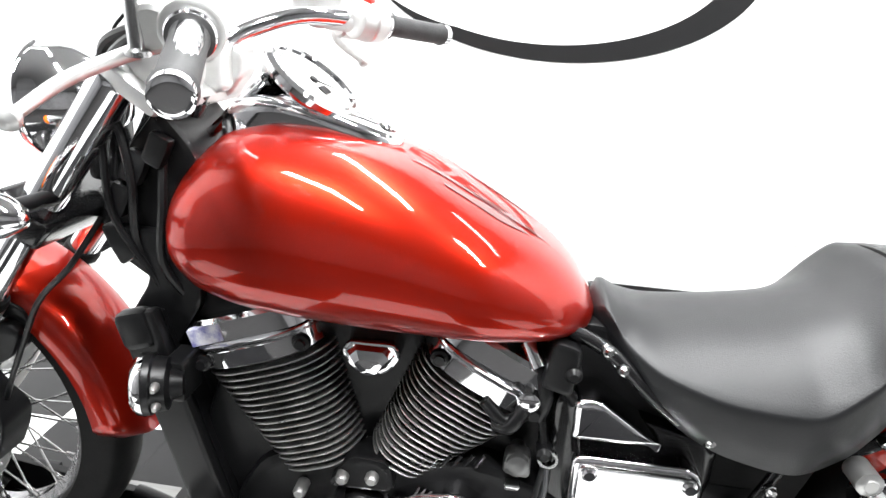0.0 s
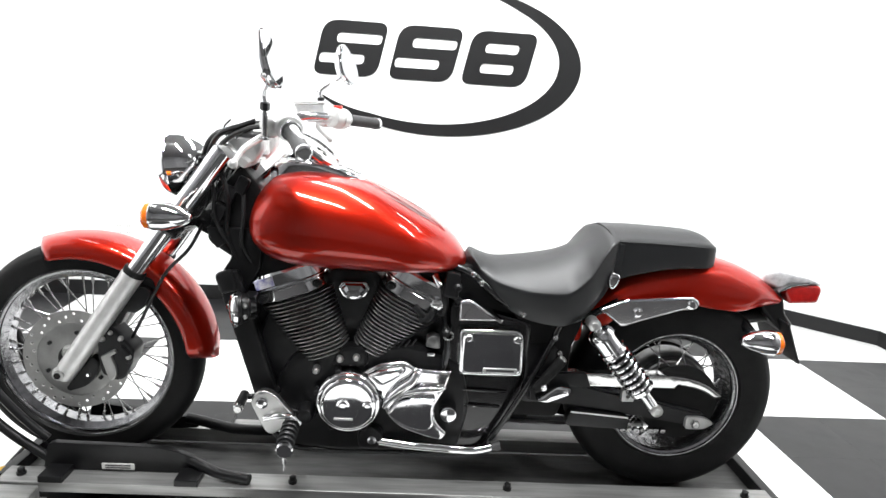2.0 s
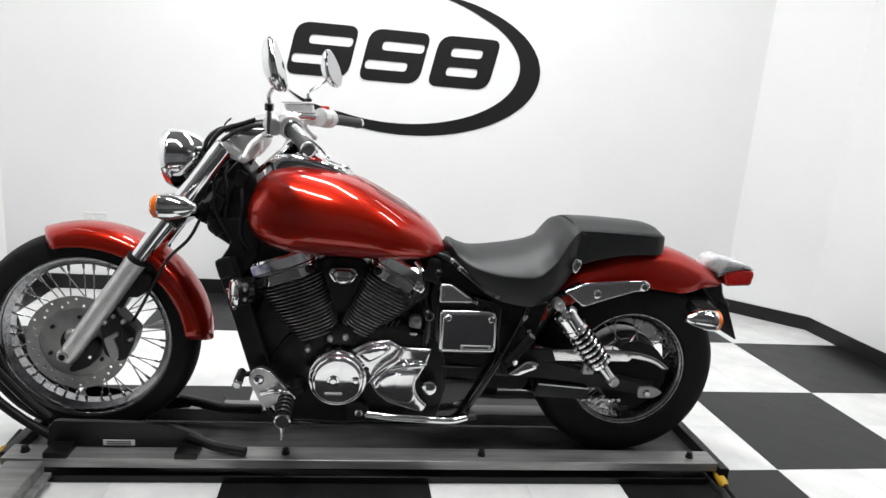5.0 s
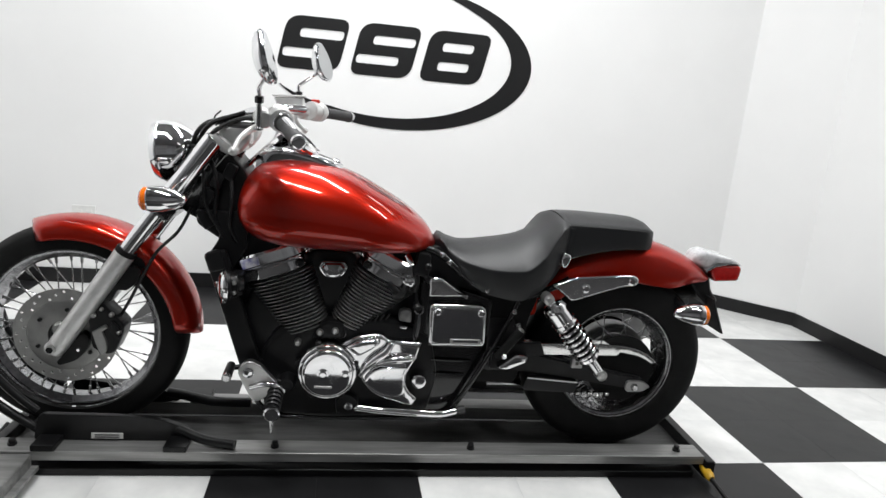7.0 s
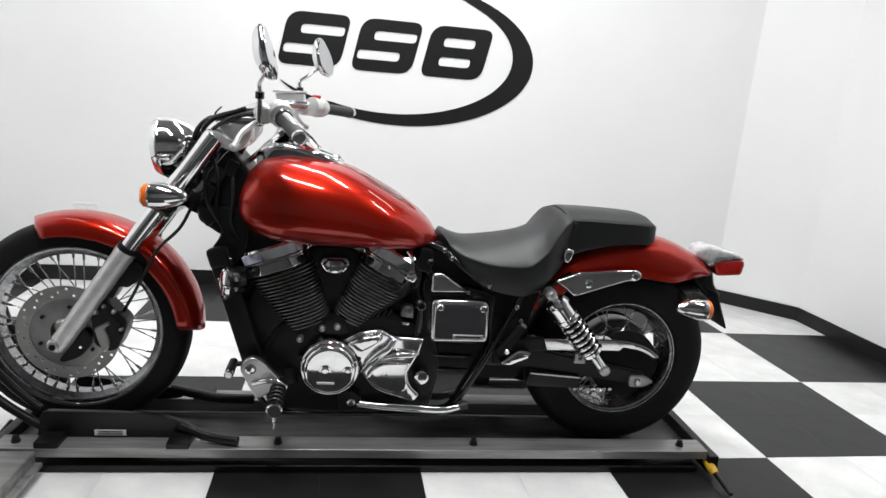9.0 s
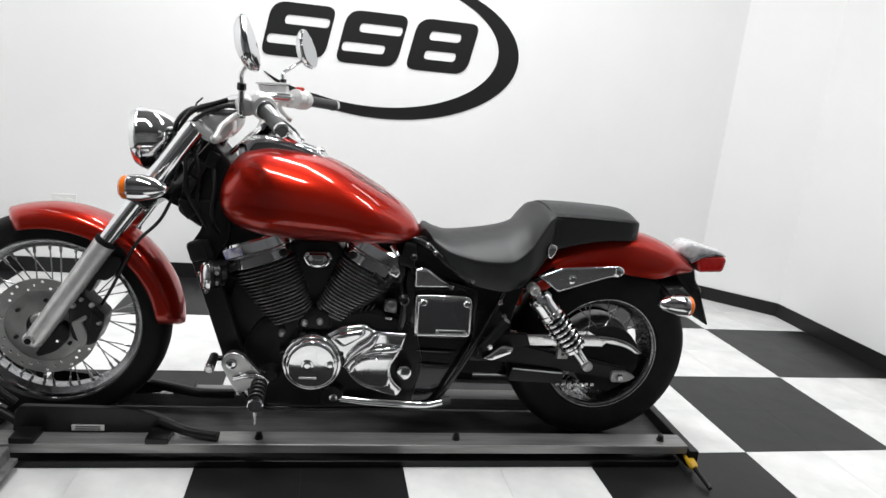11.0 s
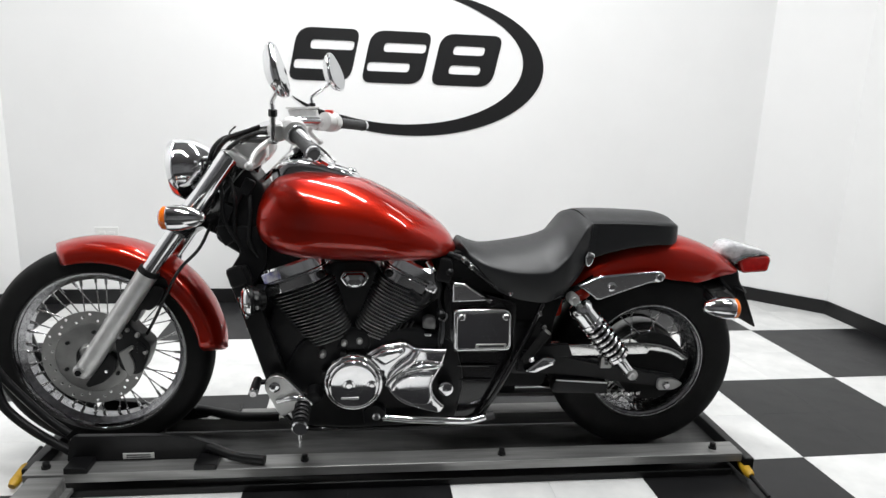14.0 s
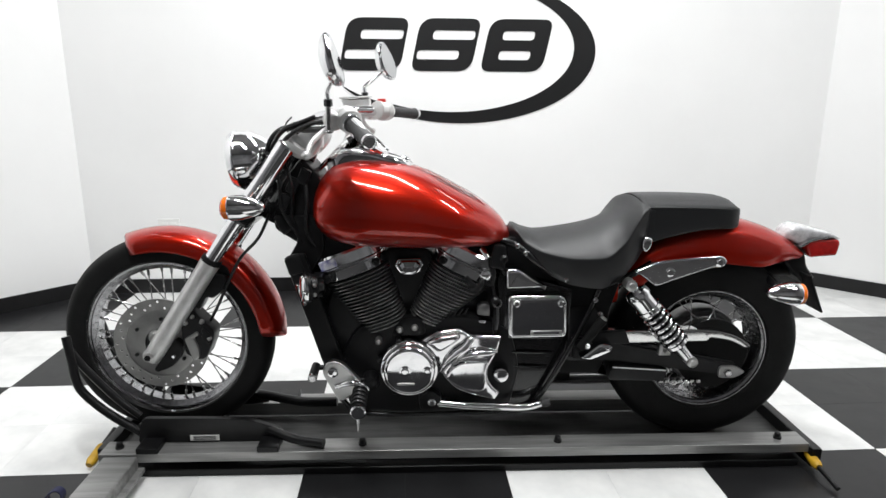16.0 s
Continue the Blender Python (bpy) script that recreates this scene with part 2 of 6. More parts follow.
def pillow(bm, outline, y0, y1, flat=0.72, steps=7):
    """A bulged plate: an outline in x and z that swells from y0 at its edge to y1 in the middle."""
    cx = sum(p[0] for p in outline) / len(outline)
    cz = sum(p[1] for p in outline) / len(outline)
    rings = []
    for k in range(steps + 1):
        a = math.pi / 2 * k / steps
        f = flat + (1 - flat) * math.cos(a)
        rings.append([Vector((cx + (x - cx) * f, y0 + (y1 - y0) * math.sin(a), cz + (z - cz) * f)) for x, z in outline])
    rings.append([Vector((cx + (x - cx) * flat * 0.4, y1 * 1.004, cz + (z - cz) * flat * 0.4)) for x, z in outline])
    return loft(bm, rings)


def circle(cx, cz, r, n=24):
    return [(cx + r * math.cos(2 * math.pi * k / n), cz + r * math.sin(2 * math.pi * k / n)) for k in range(n)]


def hermite(xs, vs, x):
    """A smooth curve through (xs, vs) with no overshoot."""
    xs, vs = list(xs), list(vs)
    i = max(0, min(len(xs) - 2, int(np.searchsorted(xs, x)) - 1))
    s = [(vs[k + 1] - vs[k]) / (xs[k + 1] - xs[k]) for k in range(len(xs) - 1)]

    def slope(k):
        if k == 0:
            return s[0]
        if k == len(xs) - 1:
            return s[-1]
        return 0.0 if s[k - 1] * s[k] <= 0 else 2 * s[k - 1] * s[k] / (s[k - 1] + s[k])
    h = xs[i + 1] - xs[i]
    t = (x - xs[i]) / h
    return ((2 * t ** 3 - 3 * t * t + 1) * vs[i] + (t ** 3 - 2 * t * t + t) * h * slope(i)
            + (-2 * t ** 3 + 3 * t * t) * vs[i + 1] + (t ** 3 - t * t) * h * slope(i + 1))


# ---- room ----
PLAN = [(-1.78, -4.6), (-1.78, -0.9), (-1.78, 1.42), (-1.43, 1.79), (2.69, 1.79), (3.03, 1.45), (3.03, -0.9), (3.03, -4.6)]
WALL_NAMES = ["wall_southwest", "wall_west", "wall_northwest", "wall_north", "wall_northeast", "wall_east", "wall_southeast"]


def wall_run(name, a, b, mat, z0, z1, thick, inset=0.0):
    a, b = Vector((*a, 0)), Vector((*b, 0))
    d = (b - a).normalized()
    out = Vector((-d.y, d.x, 0))
    bm = bmesh.new()
    q = [a - out * inset, b - out * inset, b + out * thick, a + out * thick]
    if inset == 0:
        q[2], q[3] = q[2] + d * thick * 0.41, q[3] - d * thick * 0.41
    loft(bm, [[Vector((v.x, v.y, z)) for v in q] for z in (z0, z1)])
    return part(name, bm, mat, smooth=False)


# walls nearer than y = -1 are unseen and added grey to darken reflections
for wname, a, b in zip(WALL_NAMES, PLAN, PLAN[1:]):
    tagged(wall_run(wname, a, b, UNSEEN_WALL if min(a[1], b[1]) < -1 else WALL, -0.05, CEILING + 0.05, 0.12), "room wall, white round the motorcycle and grey where added out of view", "wall", kind="structure")
    tagged(wall_run("baseboard", a, b, BASE, 0.0005, 0.08, -0.001, 0.008), "low black vinyl baseboard along the wall", "baseboard", kind="structure")
tagged(wall_run("wall_south", PLAN[-1], PLAN[0], UNSEEN_WALL, -0.05, CEILING + 0.05, 0.12), "grey wall added out of view to close the room", "wall", kind="structure")

bm = bmesh.new()
box(bm, (0.62, -1.4, CEILING + 0.06), (5.4, 6.8, 0.1))
tagged(part("ceiling", bm, CEILING_M, smooth=False), "plain grey ceiling", "ceiling", kind="structure")

bm = bmesh.new()
box(bm, (0.62, -1.4, -0.055), (5.2, 6.6, 0.1))
floor = tagged(part("floor", bm, GROUT, smooth=False), "floor of black and white vinyl tiles in a checkerboard", "floor", kind="structure")

TILE = 0.3


def tile_mesh(bm, x, y, w, d):
    box(bm, (x + w / 2, y + d / 2, -0.003), (w - 0.0006, d - 0.0006, 0.006))


def tile_color(i, j):
    return (math.floor(i / 2) + math.floor(j / 2)) % 2


shared = {}
for col, mat in ((0, TILE_W), (1, TILE_B)):
    bm = bmesh.new()
    tile_mesh(bm, 0, 0, TILE, TILE)
    me = bpy.data.meshes.new("tile")
    bm.to_mesh(me)
    bm.free()
    me.materials.append(mat)
    shared[col] = me
rest = {0: bmesh.new(), 1: bmesh.new()}
for i in range(-6, 11):
    for j in range(-4, 6):
        x, y = i * TILE, j * TILE
        w, d = min(TILE, 3.03 - x), min(TILE, 1.79 - y)
        if w < 0.01 or d < 0.01:
            continue
        col = tile_color(min(i, 9), j)
        if w < TILE - 0.01 or d < TILE - 0.01:
            tile_mesh(rest[col], x, y, w, d)
        else:
            ob = new("tile", shared[col])
            ob.parent = floor
            ob.location = (x, y, 0)
for col, mat in ((0, TILE_W), (1, TILE_B)):
    tagged(part("edge_tiles", rest[col], mat, floor, smooth=False), kind="stuff")
# unseen dark floor, added so the polished covers reflect darkness
UNSEEN_FLOOR = material("unseen_dark_floor", (0.035, 0.034, 0.034), 0.95, vary=0.4, scale=120, bump=0.6, bump_scale=300)
bm = bmesh.new()
box(bm, (0.62, -2.9, -0.002), (4.8, 3.39, 0.008))
tagged(part("carpet", bm, UNSEEN_FLOOR, smooth=False), "dark floor added out of view beyond the tiles", "carpet", kind="structure")


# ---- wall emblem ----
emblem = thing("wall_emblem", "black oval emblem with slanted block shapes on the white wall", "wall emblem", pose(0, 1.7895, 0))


def slanted(pts, x0, z0):
    return [(x0 + x + 0.21 * z, z0 + z) for x, z in pts]


SH, TH, TV, EDGE = 0.268, 0.060, 0.082, 0.016


def slotted_block(wide, x0, near_slots):
    """A slanted rounded block with an upper and a lower slot; near_slots: how far each slot starts and ends from the block's sides."""
    outline = slanted(rounded([(0, 0, 0.05), (wide, 0, 0.075), (wide, SH, 0.05), (0, SH, 0.075)], 6), x0, 1.217)
    slots = []
    for (start, stop), z0 in zip(near_slots, (TH, SH / 2 + 0.027)):
        z1 = z0 + SH / 2 - 0.027 - TH
        slots.append(slanted(rounded([(start, z0, 0.02), (wide - stop, z0, 0.02), (wide - stop, z1, 0.02), (start, z1, 0.02)], 5), x0, 1.217))
    bm = bmesh.new()
    slab(bm, outline, -0.003, 0.0, holes=slots)
    return part("block_shape", bm, INK, emblem, smooth=False)


slotted_block(0.322, -0.030, ((EDGE, TV), (TV, EDGE)))
slotted_block(0.322, 0.350, ((EDGE, TV), (TV, EDGE)))
slotted_block(0.335, 0.722, ((TV, TV), (TV, TV)))


def ellipse_reach(cx, cz, ea, eb, px, pz, ang):
    dx, dz = math.cos(ang) / ea, math.sin(ang) / eb
    ox, oz = (px - cx) / ea, (pz - cz) / eb
    aa, bb, cc = dx * dx + dz * dz, ox * dx + oz * dz, ox * ox + oz * oz - 1
    return (-bb + math.sqrt(bb * bb - aa * cc)) / aa


bm = bmesh.new()
prev = None
for k in range(239):
    ang = radians(k - 163)
    ro = ellipse_reach(0.622, 1.319, 0.726, 0.376, 0.62, 1.325, ang)
    ri = ellipse_reach(0.571, 1.337, 0.660, 0.334, 0.62, 1.325, ang)
    end = min(1.0, k / 22, (238 - k) / 40)
    ri = ro - (ro - ri) * max(0.03, end) ** 0.6
    cur = [bm.verts.new((0.62 + r * math.cos(ang), y, 1.325 + r * math.sin(ang))) for r, y in ((ri, -0.003), (ro, -0.003), (ro, 0.0), (ri, 0.0))]
    if prev:
        for q in range(4):
            bm.faces.new((prev[q], prev[(q + 1) % 4], cur[(q + 1) % 4], cur[q]))
    prev = cur
part("oval_ring", bm, INK, emblem, smooth=False)


# ---- motorcycle lift ----
# The lift and the motorcycle stand turned by a degree and a half to the room; local x runs to the rear wheel.
SET = pose(0.5, 0.12, 0, 0, 0, -1.5)
lift = thing("motorcycle_lift", "low grey steel motorcycle lift with side rails and a dark deck", "lift", SET)
for side in (-1, 1):
    bm = bmesh.new()
    # channel-shaped rail: top flange with two turned-down webs
    prof = [(0.113, 0.040), (0.113, 0.082), (0.185, 0.082), (0.185, 0.054), (0.178, 0.054), (0.178, 0.075), (0.120, 0.075), (0.120, 0.040)]
    loft(bm, [[Vector((x, side * y, z)) for y, z in prof] for x in (-1.075, 1.015)])
    bmesh.ops.bevel(bm, geom=list(bm.edges), offset=0.0012, segments=1, affect="EDGES")
    part("side_rail", bm, RAIL, lift)
    # black strip standing for the shade under the open rail
    bm = bmesh.new()
    box(bm, (-0.03, side * 0.150, 0.012), (2.05, 0.05, 0.022), 0.002, seg=1)
    part("lower_beam", bm, SATIN, lift)
bm = bmesh.new()
box(bm, (-0.03, 0, 0.032), (2.09, 0.226, 0.008), 0.001, seg=1)
part("deck", bm, DECK, lift, "dark worn steel deck")
for k in range(9):
    bm = bmesh.new()
    box(bm, (-0.95 + k * 0.24, 0, 0.016), (0.03, 0.226, 0.024))
    part("cross_member", bm, SATIN, lift, smooth=False)
for bx in (-1.028, -0.321, 0.262, 0.935):
    for side in (-1, 1):
        bm = bmesh.new()
        turned(bm, (bx, side * 0.150, 0.081), (bx, side * 0.150, 0.101), [(0, 0.012), (0.35, 0.012), (0.36, 0.009), (0.9, 0.009), (1, 0.006)], 12)
        part("bolt", bm, SATIN, lift)
bm = bmesh.new()
box(bm, (1.032, 0, 0.042), (0.032, 0.40, 0.060), 0.005)
part("end_bar", bm, SATIN, lift)
bm = bmesh.new()
box(bm, (-1.092, 0.02, 0.042), (0.030, 0.30, 0.050), 0.005)
part("end_bar", bm, SATIN, lift)
# outrigger leg towards the open side
bm = bmesh.new()
loft(bm, [[Vector((x, -0.19, z)) for x, z in ((-1.058, 0.03), (-0.961, 0.03), (-0.961, 0.078), (-1.058, 0.078))],
          [Vector((x, -0.62, z)) for x, z in ((-1.058, 0.03), (-0.961, 0.03), (-0.961, 0.078), (-1.058, 0.078))]])
bmesh.ops.bevel(bm, geom=list(bm.edges), offset=0.003, segments=1, affect="EDGES")
part("outrigger", bm, RAIL, lift)
bm = bmesh.new()
loft(bm, [[Vector((x, -0.19, z)) for x, z in ((-0.961, 0.03), (-0.944, 0.03), (-0.944, 0.042), (-0.961, 0.042))],
          [Vector((x, -0.62, z)) for x, z in ((-0.961, 0.03), (-0.944, 0.03), (-0.944, 0.042), (-0.961, 0.042))]])
part("outrigger_lip", bm, RAIL, lift)
HANDLES = [((1.026, -0.165, 0.042), (1.024, -0.228, 0.029), (1.024, -0.220, 0.030), (1.034, -0.306, 0.010)),
           ((-1.120, -0.070, 0.045), (-1.129, -0.142, 0.022), (-1.120, 0.010, 0.055), (-1.120, -0.075, 0.044))]
for g0, g1, r0, r1 in HANDLES:
    bm = bmesh.new()
    turned(bm, g0, g1, [(0, 0.010), (0.1, 0.014), (0.8, 0.015), (1, 0.010)], 14)
    part("handle_grip", bm, YELLOW, lift, "yellow plastic grip")
    bm = bmesh.new()
    rod(bm, r0, r1, 0.007, seg=10)
    part("handle_rod", bm, SATIN, lift)

# ---- tie strap ----
strap = thing("tie_strap", "dark blue looped tie strap lying over the lift's leg", "strap", SET)
bm = bmesh.new()
rows = []
for k in range(33):
    a = 2 * math.pi * k / 32
    x, y, z = -1.072 + 0.012 * math.cos(a), -0.405 + 0.012 * math.cos(a), 0.098 + 0.020 * math.sin(a)
    rows.append([Vector((x, y + w, z)) for w in (-0.011, 0.011)] + [Vector((x + 0.003 * math.cos(a), y + w, z + 0.003 * math.sin(a))) for w in (0.011, -0.011)])
loft(bm, rows)
part("webbing", bm, STRAP, strap, "dark blue webbing")
bm = bmesh.new()
box(bm, (-1.060, -0.405, 0.081), (0.022, 0.024, 0.006), 0.002)
part("buckle", bm, PLATE, strap, "pale plastic buckle")

# ---- wheel chock ----
chock = thing("wheel_chock", "black tubular steel wheel chock clamping the front wheel on the lift", "wheel chock", SET)
for side in (-1, 1):
    bm = bmesh.new()
    end = -0.560 if side < 0 else -0.650
    slab(bm, rounded([(-0.985, 0.083, 0.01), (end - 0.055, 0.083, 0.02), (end, 0.090, 0.02), (end, 0.118, 0.02), (end - 0.10, 0.157 if side < 0 else 0.132, 0.05), (-0.97, 0.162, 0.02)]), side * 0.118 - 0.008, side * 0.118 + 0.008, 0.003)
    part("side_plate", bm, SATIN, chock)
    bm = bmesh.new()
    if side < 0:
        pipe(bm, [(end - 0.04, -0.118, 0.118), (-0.52, -0.146, 0.100), (-0.432, -0.165, 0.096)], 0.014, 12)
    else:
        pipe(bm, [(end - 0.04, 0.118, 0.116), (end, 0.112, 0.112), (-0.555, 0.094, 0.101), (-0.500, 0.088, 0.100), (-0.425, 0.086, 0.101)], 0.016, 12)
    part("arm", bm, SATIN, chock)
    bm = bmesh.new()
    pipe(bm, [(-0.965, side * 0.108, 0.096), (-1.070, side * 0.108, 0.172), (-1.134, side * 0.108, 0.238), (-1.152, side * 0.107, 0.285), (-1.156, side * 0.104, 0.330), (-1.163, side * 0.100, 0.372), (-1.170, side * 0.094, 0.408)], 0.0125, 12)
    part("hoop", bm, SATIN, chock)
    bm = bmesh.new()
    pipe(bm, [(-0.990, side * 0.085, 0.150), (-1.035, side * 0.085, 0.190), (-1.080, side * 0.086, 0.240), (-1.138, side * 0.090, 0.318), (-1.160, side * 0.096, 0.362)], 0.011, 12)
    part("brace", bm, SATIN, chock)
    for fx in (-0.936, -0.592):
        bm = bmesh.new()
        box(bm, (fx, side * 0.152, 0.091), (0.062, 0.072, 0.018), 0.003)
        part("foot", bm, SATIN, chock)
bm = bmesh.new()
loft(bm, [[Vector((x, y, z)) for y in (-0.11, 0.11)] + [Vector((x, y, z - 0.006)) for y in (0.11, -0.11)] for x, z in ((-0.985, 0.094), (-0.96, 0.086), (-0.93, 0.080), (-0.84, 0.085), (-0.74, 0.130))])
part("cradle", bm, SATIN, chock)
bm = bmesh.new()
rod(bm, (-0.985, -0.102, 0.112), (-0.985, 0.102, 0.112), 0.0128)
part("cross_tube", bm, SATIN, chock)
bm = bmesh.new()
box(bm, (-0.789, -0.1275, 0.0985), (0.085, 0.002, 0.017))
part("sticker", bm, LABEL, chock, "small pale sticker")
for k in range(2):
    bm = bmesh.new()
    box(bm, (-0.789, -0.1290, 0.1020 - 0.007 * k), (0.066, 0.001, 0.003))
    part("print_bar", bm, GREYBAR, chock)

# ---- motorcycle ----
bike = thing("motorcycle", "candy red and chrome cruiser motorcycle standing on the lift", "motorcycle", SET)
FC, RC = (-0.903, 0.0, 0.379), (0.727, 0.0, 0.338)


def tyre_profile(r_in, r_out, half, crown=0.55):
    """Closed outline of a tyre from bead to bead."""
    h = r_out - r_in
    pts = []
    for k in range(13):
        a = math.pi * k / 12
        y = -half * math.cos(a) * (1.0 if 1 < k < 11 else 0.93)
        z = math.sin(a) ** crown
        pts.append((r_in + h * (0.10 + 0.90 * z) if 0 < k < 12 else r_in + 0.12 * h, y))
    return [(r_in, -half * 0.62)] + pts + [(r_in, half * 0.62)]


def wire_wheel(name, c, r_in, r_rim, r_out, half, rim_half, hub_r, hub_half, spokes):
    bm = bmesh.new()
    turned(bm, (c[0], -hub_half - 0.02, c[2]), (c[0], hub_half + 0.02, c[2]),
           [(0, 0.018), (0.14, 0.020), (0.15, hub_r), (0.24, hub_r), (0.28, hub_r * 0.62), (0.72, hub_r * 0.62), (0.76, hub_r), (0.85, hub_r), (0.86, 0.020), (1, 0.018)], 32)
    hub = part(name, bm, CHROME, bike, "spoked wheel with chrome rim")
    bm = bmesh.new()
    wheel_of(bm, tyre_profile(r_in, r_out, half), c, 96)
    tyre = part("tyre", bm, RUBBER, hub, "black road tyre", sharp=60)
    # rim with rolled lips
    bm = bmesh.new()
    w, rr = rim_half, r_rim
    wheel_of(bm, [(rr - 0.028, -w * 0.45), (rr - 0.012, -w * 0.72), (rr - 0.012, -w * 0.93), (rr, -w), (rr + 0.003, -w * 0.98), (rr - 0.004, -w * 0.85), (rr - 0.020, -w * 0.4),
                  (rr - 0.020, w * 0.4), (rr - 0.004, w * 0.85), (rr + 0.003, w * 0.98), (rr, w), (rr - 0.012, w * 0.93), (rr - 0.012, w * 0.72), (rr - 0.028, w * 0.45)], c, 96)
    rim = part("rim", bm, RIM, hub, "chrome rim")
    for sgn in (-1, 1):
        bm = bmesh.new()
        wheel_of(bm, [(rr - 0.006, sgn * (w * 0.96)), (rr - 0.004, sgn * (w + 0.003)), (rr + 0.002, sgn * (w + 0.004)), (rr + 0.005, sgn * (w + 0.001)), (rr + 0.003, sgn * w * 0.94)], c, 96)
        part("rim_lip", bm, CHROME if name == "front_wheel" else RIM, hub, "chrome rim lip")
    for k in range(spokes):
        a = 2 * math.pi * (k + 0.5) / spokes
        side = -1 if k % 2 else 1
        lean = (1 if (k // 2) % 2 else -1) * 0.62
        h0 = (c[0] + hub_r * 0.92 * math.cos(a + lean), side * hub_half * 0.78, c[2] + hub_r * 0.92 * math.sin(a + lean))
        h1 = (c[0] + (rr - 0.020) * math.cos(a), side * w * 0.18, c[2] + (rr - 0.020) * math.sin(a))
        bm = bmesh.new()
        turned(bm, h0, h1, [(0, 0.0018), (0.86, 0.0018), (0.865, 0.0038), (0.95, 0.0042), (0.955, 0.0075), (1, 0.0090)], 8)
        part("spoke", bm, STEEL, hub)
    return hub


fw = wire_wheel("front_wheel", FC, 0.231, 0.2400, 0.309, 0.052, 0.038, 0.044, 0.052, 40)
rw = wire_wheel("rear_wheel", RC, 0.176, 0.1870, 0.302, 0.080, 0.062, 0.070, 0.070, 40)

# brake disc with drilled holes, its carrier and the caliper
DC = (-0.914, 0.372)
bm = bmesh.new()
holes = [circle(DC[0], DC[1], 0.103, 48)]
for k in range(36):
    a = 2 * math.pi * k / 36
    r = (0.129, 0.120, 0.111)[k % 3]
    holes.append(circle(DC[0] + r * math.cos(a), DC[1] + r * math.sin(a), 0.0042, 8))
slab(bm, circle(DC[0], DC[1], 0.138, 72), -0.063, -0.058, holes=holes)
part("brake_disc", bm, DISC, fw, "drilled steel brake disc", smooth=False)
bm = bmesh.new()
wheel_of(bm, [(0.046, -0.066), (0.098, -0.0645), (0.105, -0.060), (0.105, -0.056), (0.046, -0.056)], (DC[0], 0, DC[1]), 64)
part("disc_carrier", bm, DISC, fw)
bm = bmesh.new()
turned(bm, (DC[0], -0.070, DC[1]), (DC[0], -0.050, DC[1]), [(0, 0.030), (0.1, 0.040), (0.5, 0.047), (1, 0.047)], 32)
part("hub_cap", bm, SATIN, fw)
bm = bmesh.new()
turned(bm, (DC[0] - 0.012, -0.078, DC[1] + 0.022), (DC[0] - 0.012, -0.066, DC[1] + 0.022), [(0, 0.014), (0.4, 0.020), (1, 0.022)], 20)
part("hub_boss", bm, DISC, fw)
for k in range(6):
    a = 2 * math.pi * (k + 0.4) / 6
    bm = bmesh.new()
    rod(bm, (DC[0] + 0.079 * math.cos(a), -0.071, DC[1] + 0.079 * math.sin(a)), (DC[0] + 0.079 * math.cos(a), -0.062, DC[1] + 0.079 * math.sin(a)), 0.0055, seg=8)
    part("disc_bolt", bm, SATIN, fw)
bm = bmesh.new()
slab(bm, rounded([(-0.836, 0.401, 0.01), (-0.838, 0.475, 0.012), (-0.805, 0.498, 0.012), (-0.782, 0.468, 0.012), (-0.742, 0.425, 0.012), (-0.750, 0.388, 0.010), (-0.771, 0.341, 0.015), (-0.793, 0.335, 0.012), (-0.830, 0.354, 0.012)]), -0.106, -0.045, 0.006)
caliper = part("caliper", bm, SATIN, bike, "black brake caliper")
bm = bmesh.new()
slab(bm, rounded([(-0.827, 0.405, 0.006), (-0.790, 0.427, 0.005), (-0.785, 0.417, 0.005), (-0.800, 0.407, 0.006), (-0.787, 0.375, 0.012), (-0.789, 0.346, 0.01), (-0.806, 0.334, 0.008), (-0.821, 0.381, 0.01)]), -0.113, -0.104, 0.003)
part("caliper_cover", bm, DISC, caliper)
for x, z, r in ((-0.822, 0.452, 0.007), (-0.775, 0.455, 0.006), (-0.757, 0.405, 0.006), (-0.800, 0.470, 0.005)):
    bm = bmesh.new()
    turned(bm, (x, -0.116, z), (x, -0.104, z), [(0, r * 0.6), (0.3, r), (1, r * 1.2)], 12)
    part("caliper_bolt", bm, CAST, caliper)
bm = bmesh.new()
slab(bm, rounded([(-0.775, 0.440, 0.008), (-0.752, 0.415, 0.008), (-0.758, 0.385, 0.008), (-0.778, 0.400, 0.008)]), -0.114, -0.104, 0.003)
part("piston_housing", bm, ENGINE, caliper)
bm = bmesh.new()
slab(bm, rounded([(-0.800, 0.500, 0.01), (-0.768, 0.556, 0.02), (-0.730, 0.598, 0.02), (-0.694, 0.585, 0.02), (-0.715, 0.540, 0.012), (-0.742, 0.520, 0.01), (-0.760, 0.525, 0.02), (-0.780, 0.485, 0.01)]), -0.098, -0.060, 0.006)
part("caliper_bracket", bm, SATIN, bike)
bm = bmesh.new()
slab(bm, rounded([(-0.934, 0.300, 0.008), (-0.925, 0.290, 0.008), (-0.880, 0.306, 0.015), (-0.851, 0.337, 0.015), (-0.842, 0.379, 0.012), (-0.862, 0.397, 0.012), (-0.900, 0.345, 0.02)]), -0.088, -0.066, 0.005)
drive = part("speedometer_drive", bm, SATIN, bike)
bm = bmesh.new()
turned(bm, (-0.871, -0.095, 0.342), (-0.871, -0.086, 0.342), [(0, 0.004), (0.4, 0.006), (1, 0.007)], 12)
part("drive_bolt", bm, CHROME, drive)
bm = bmesh.new()
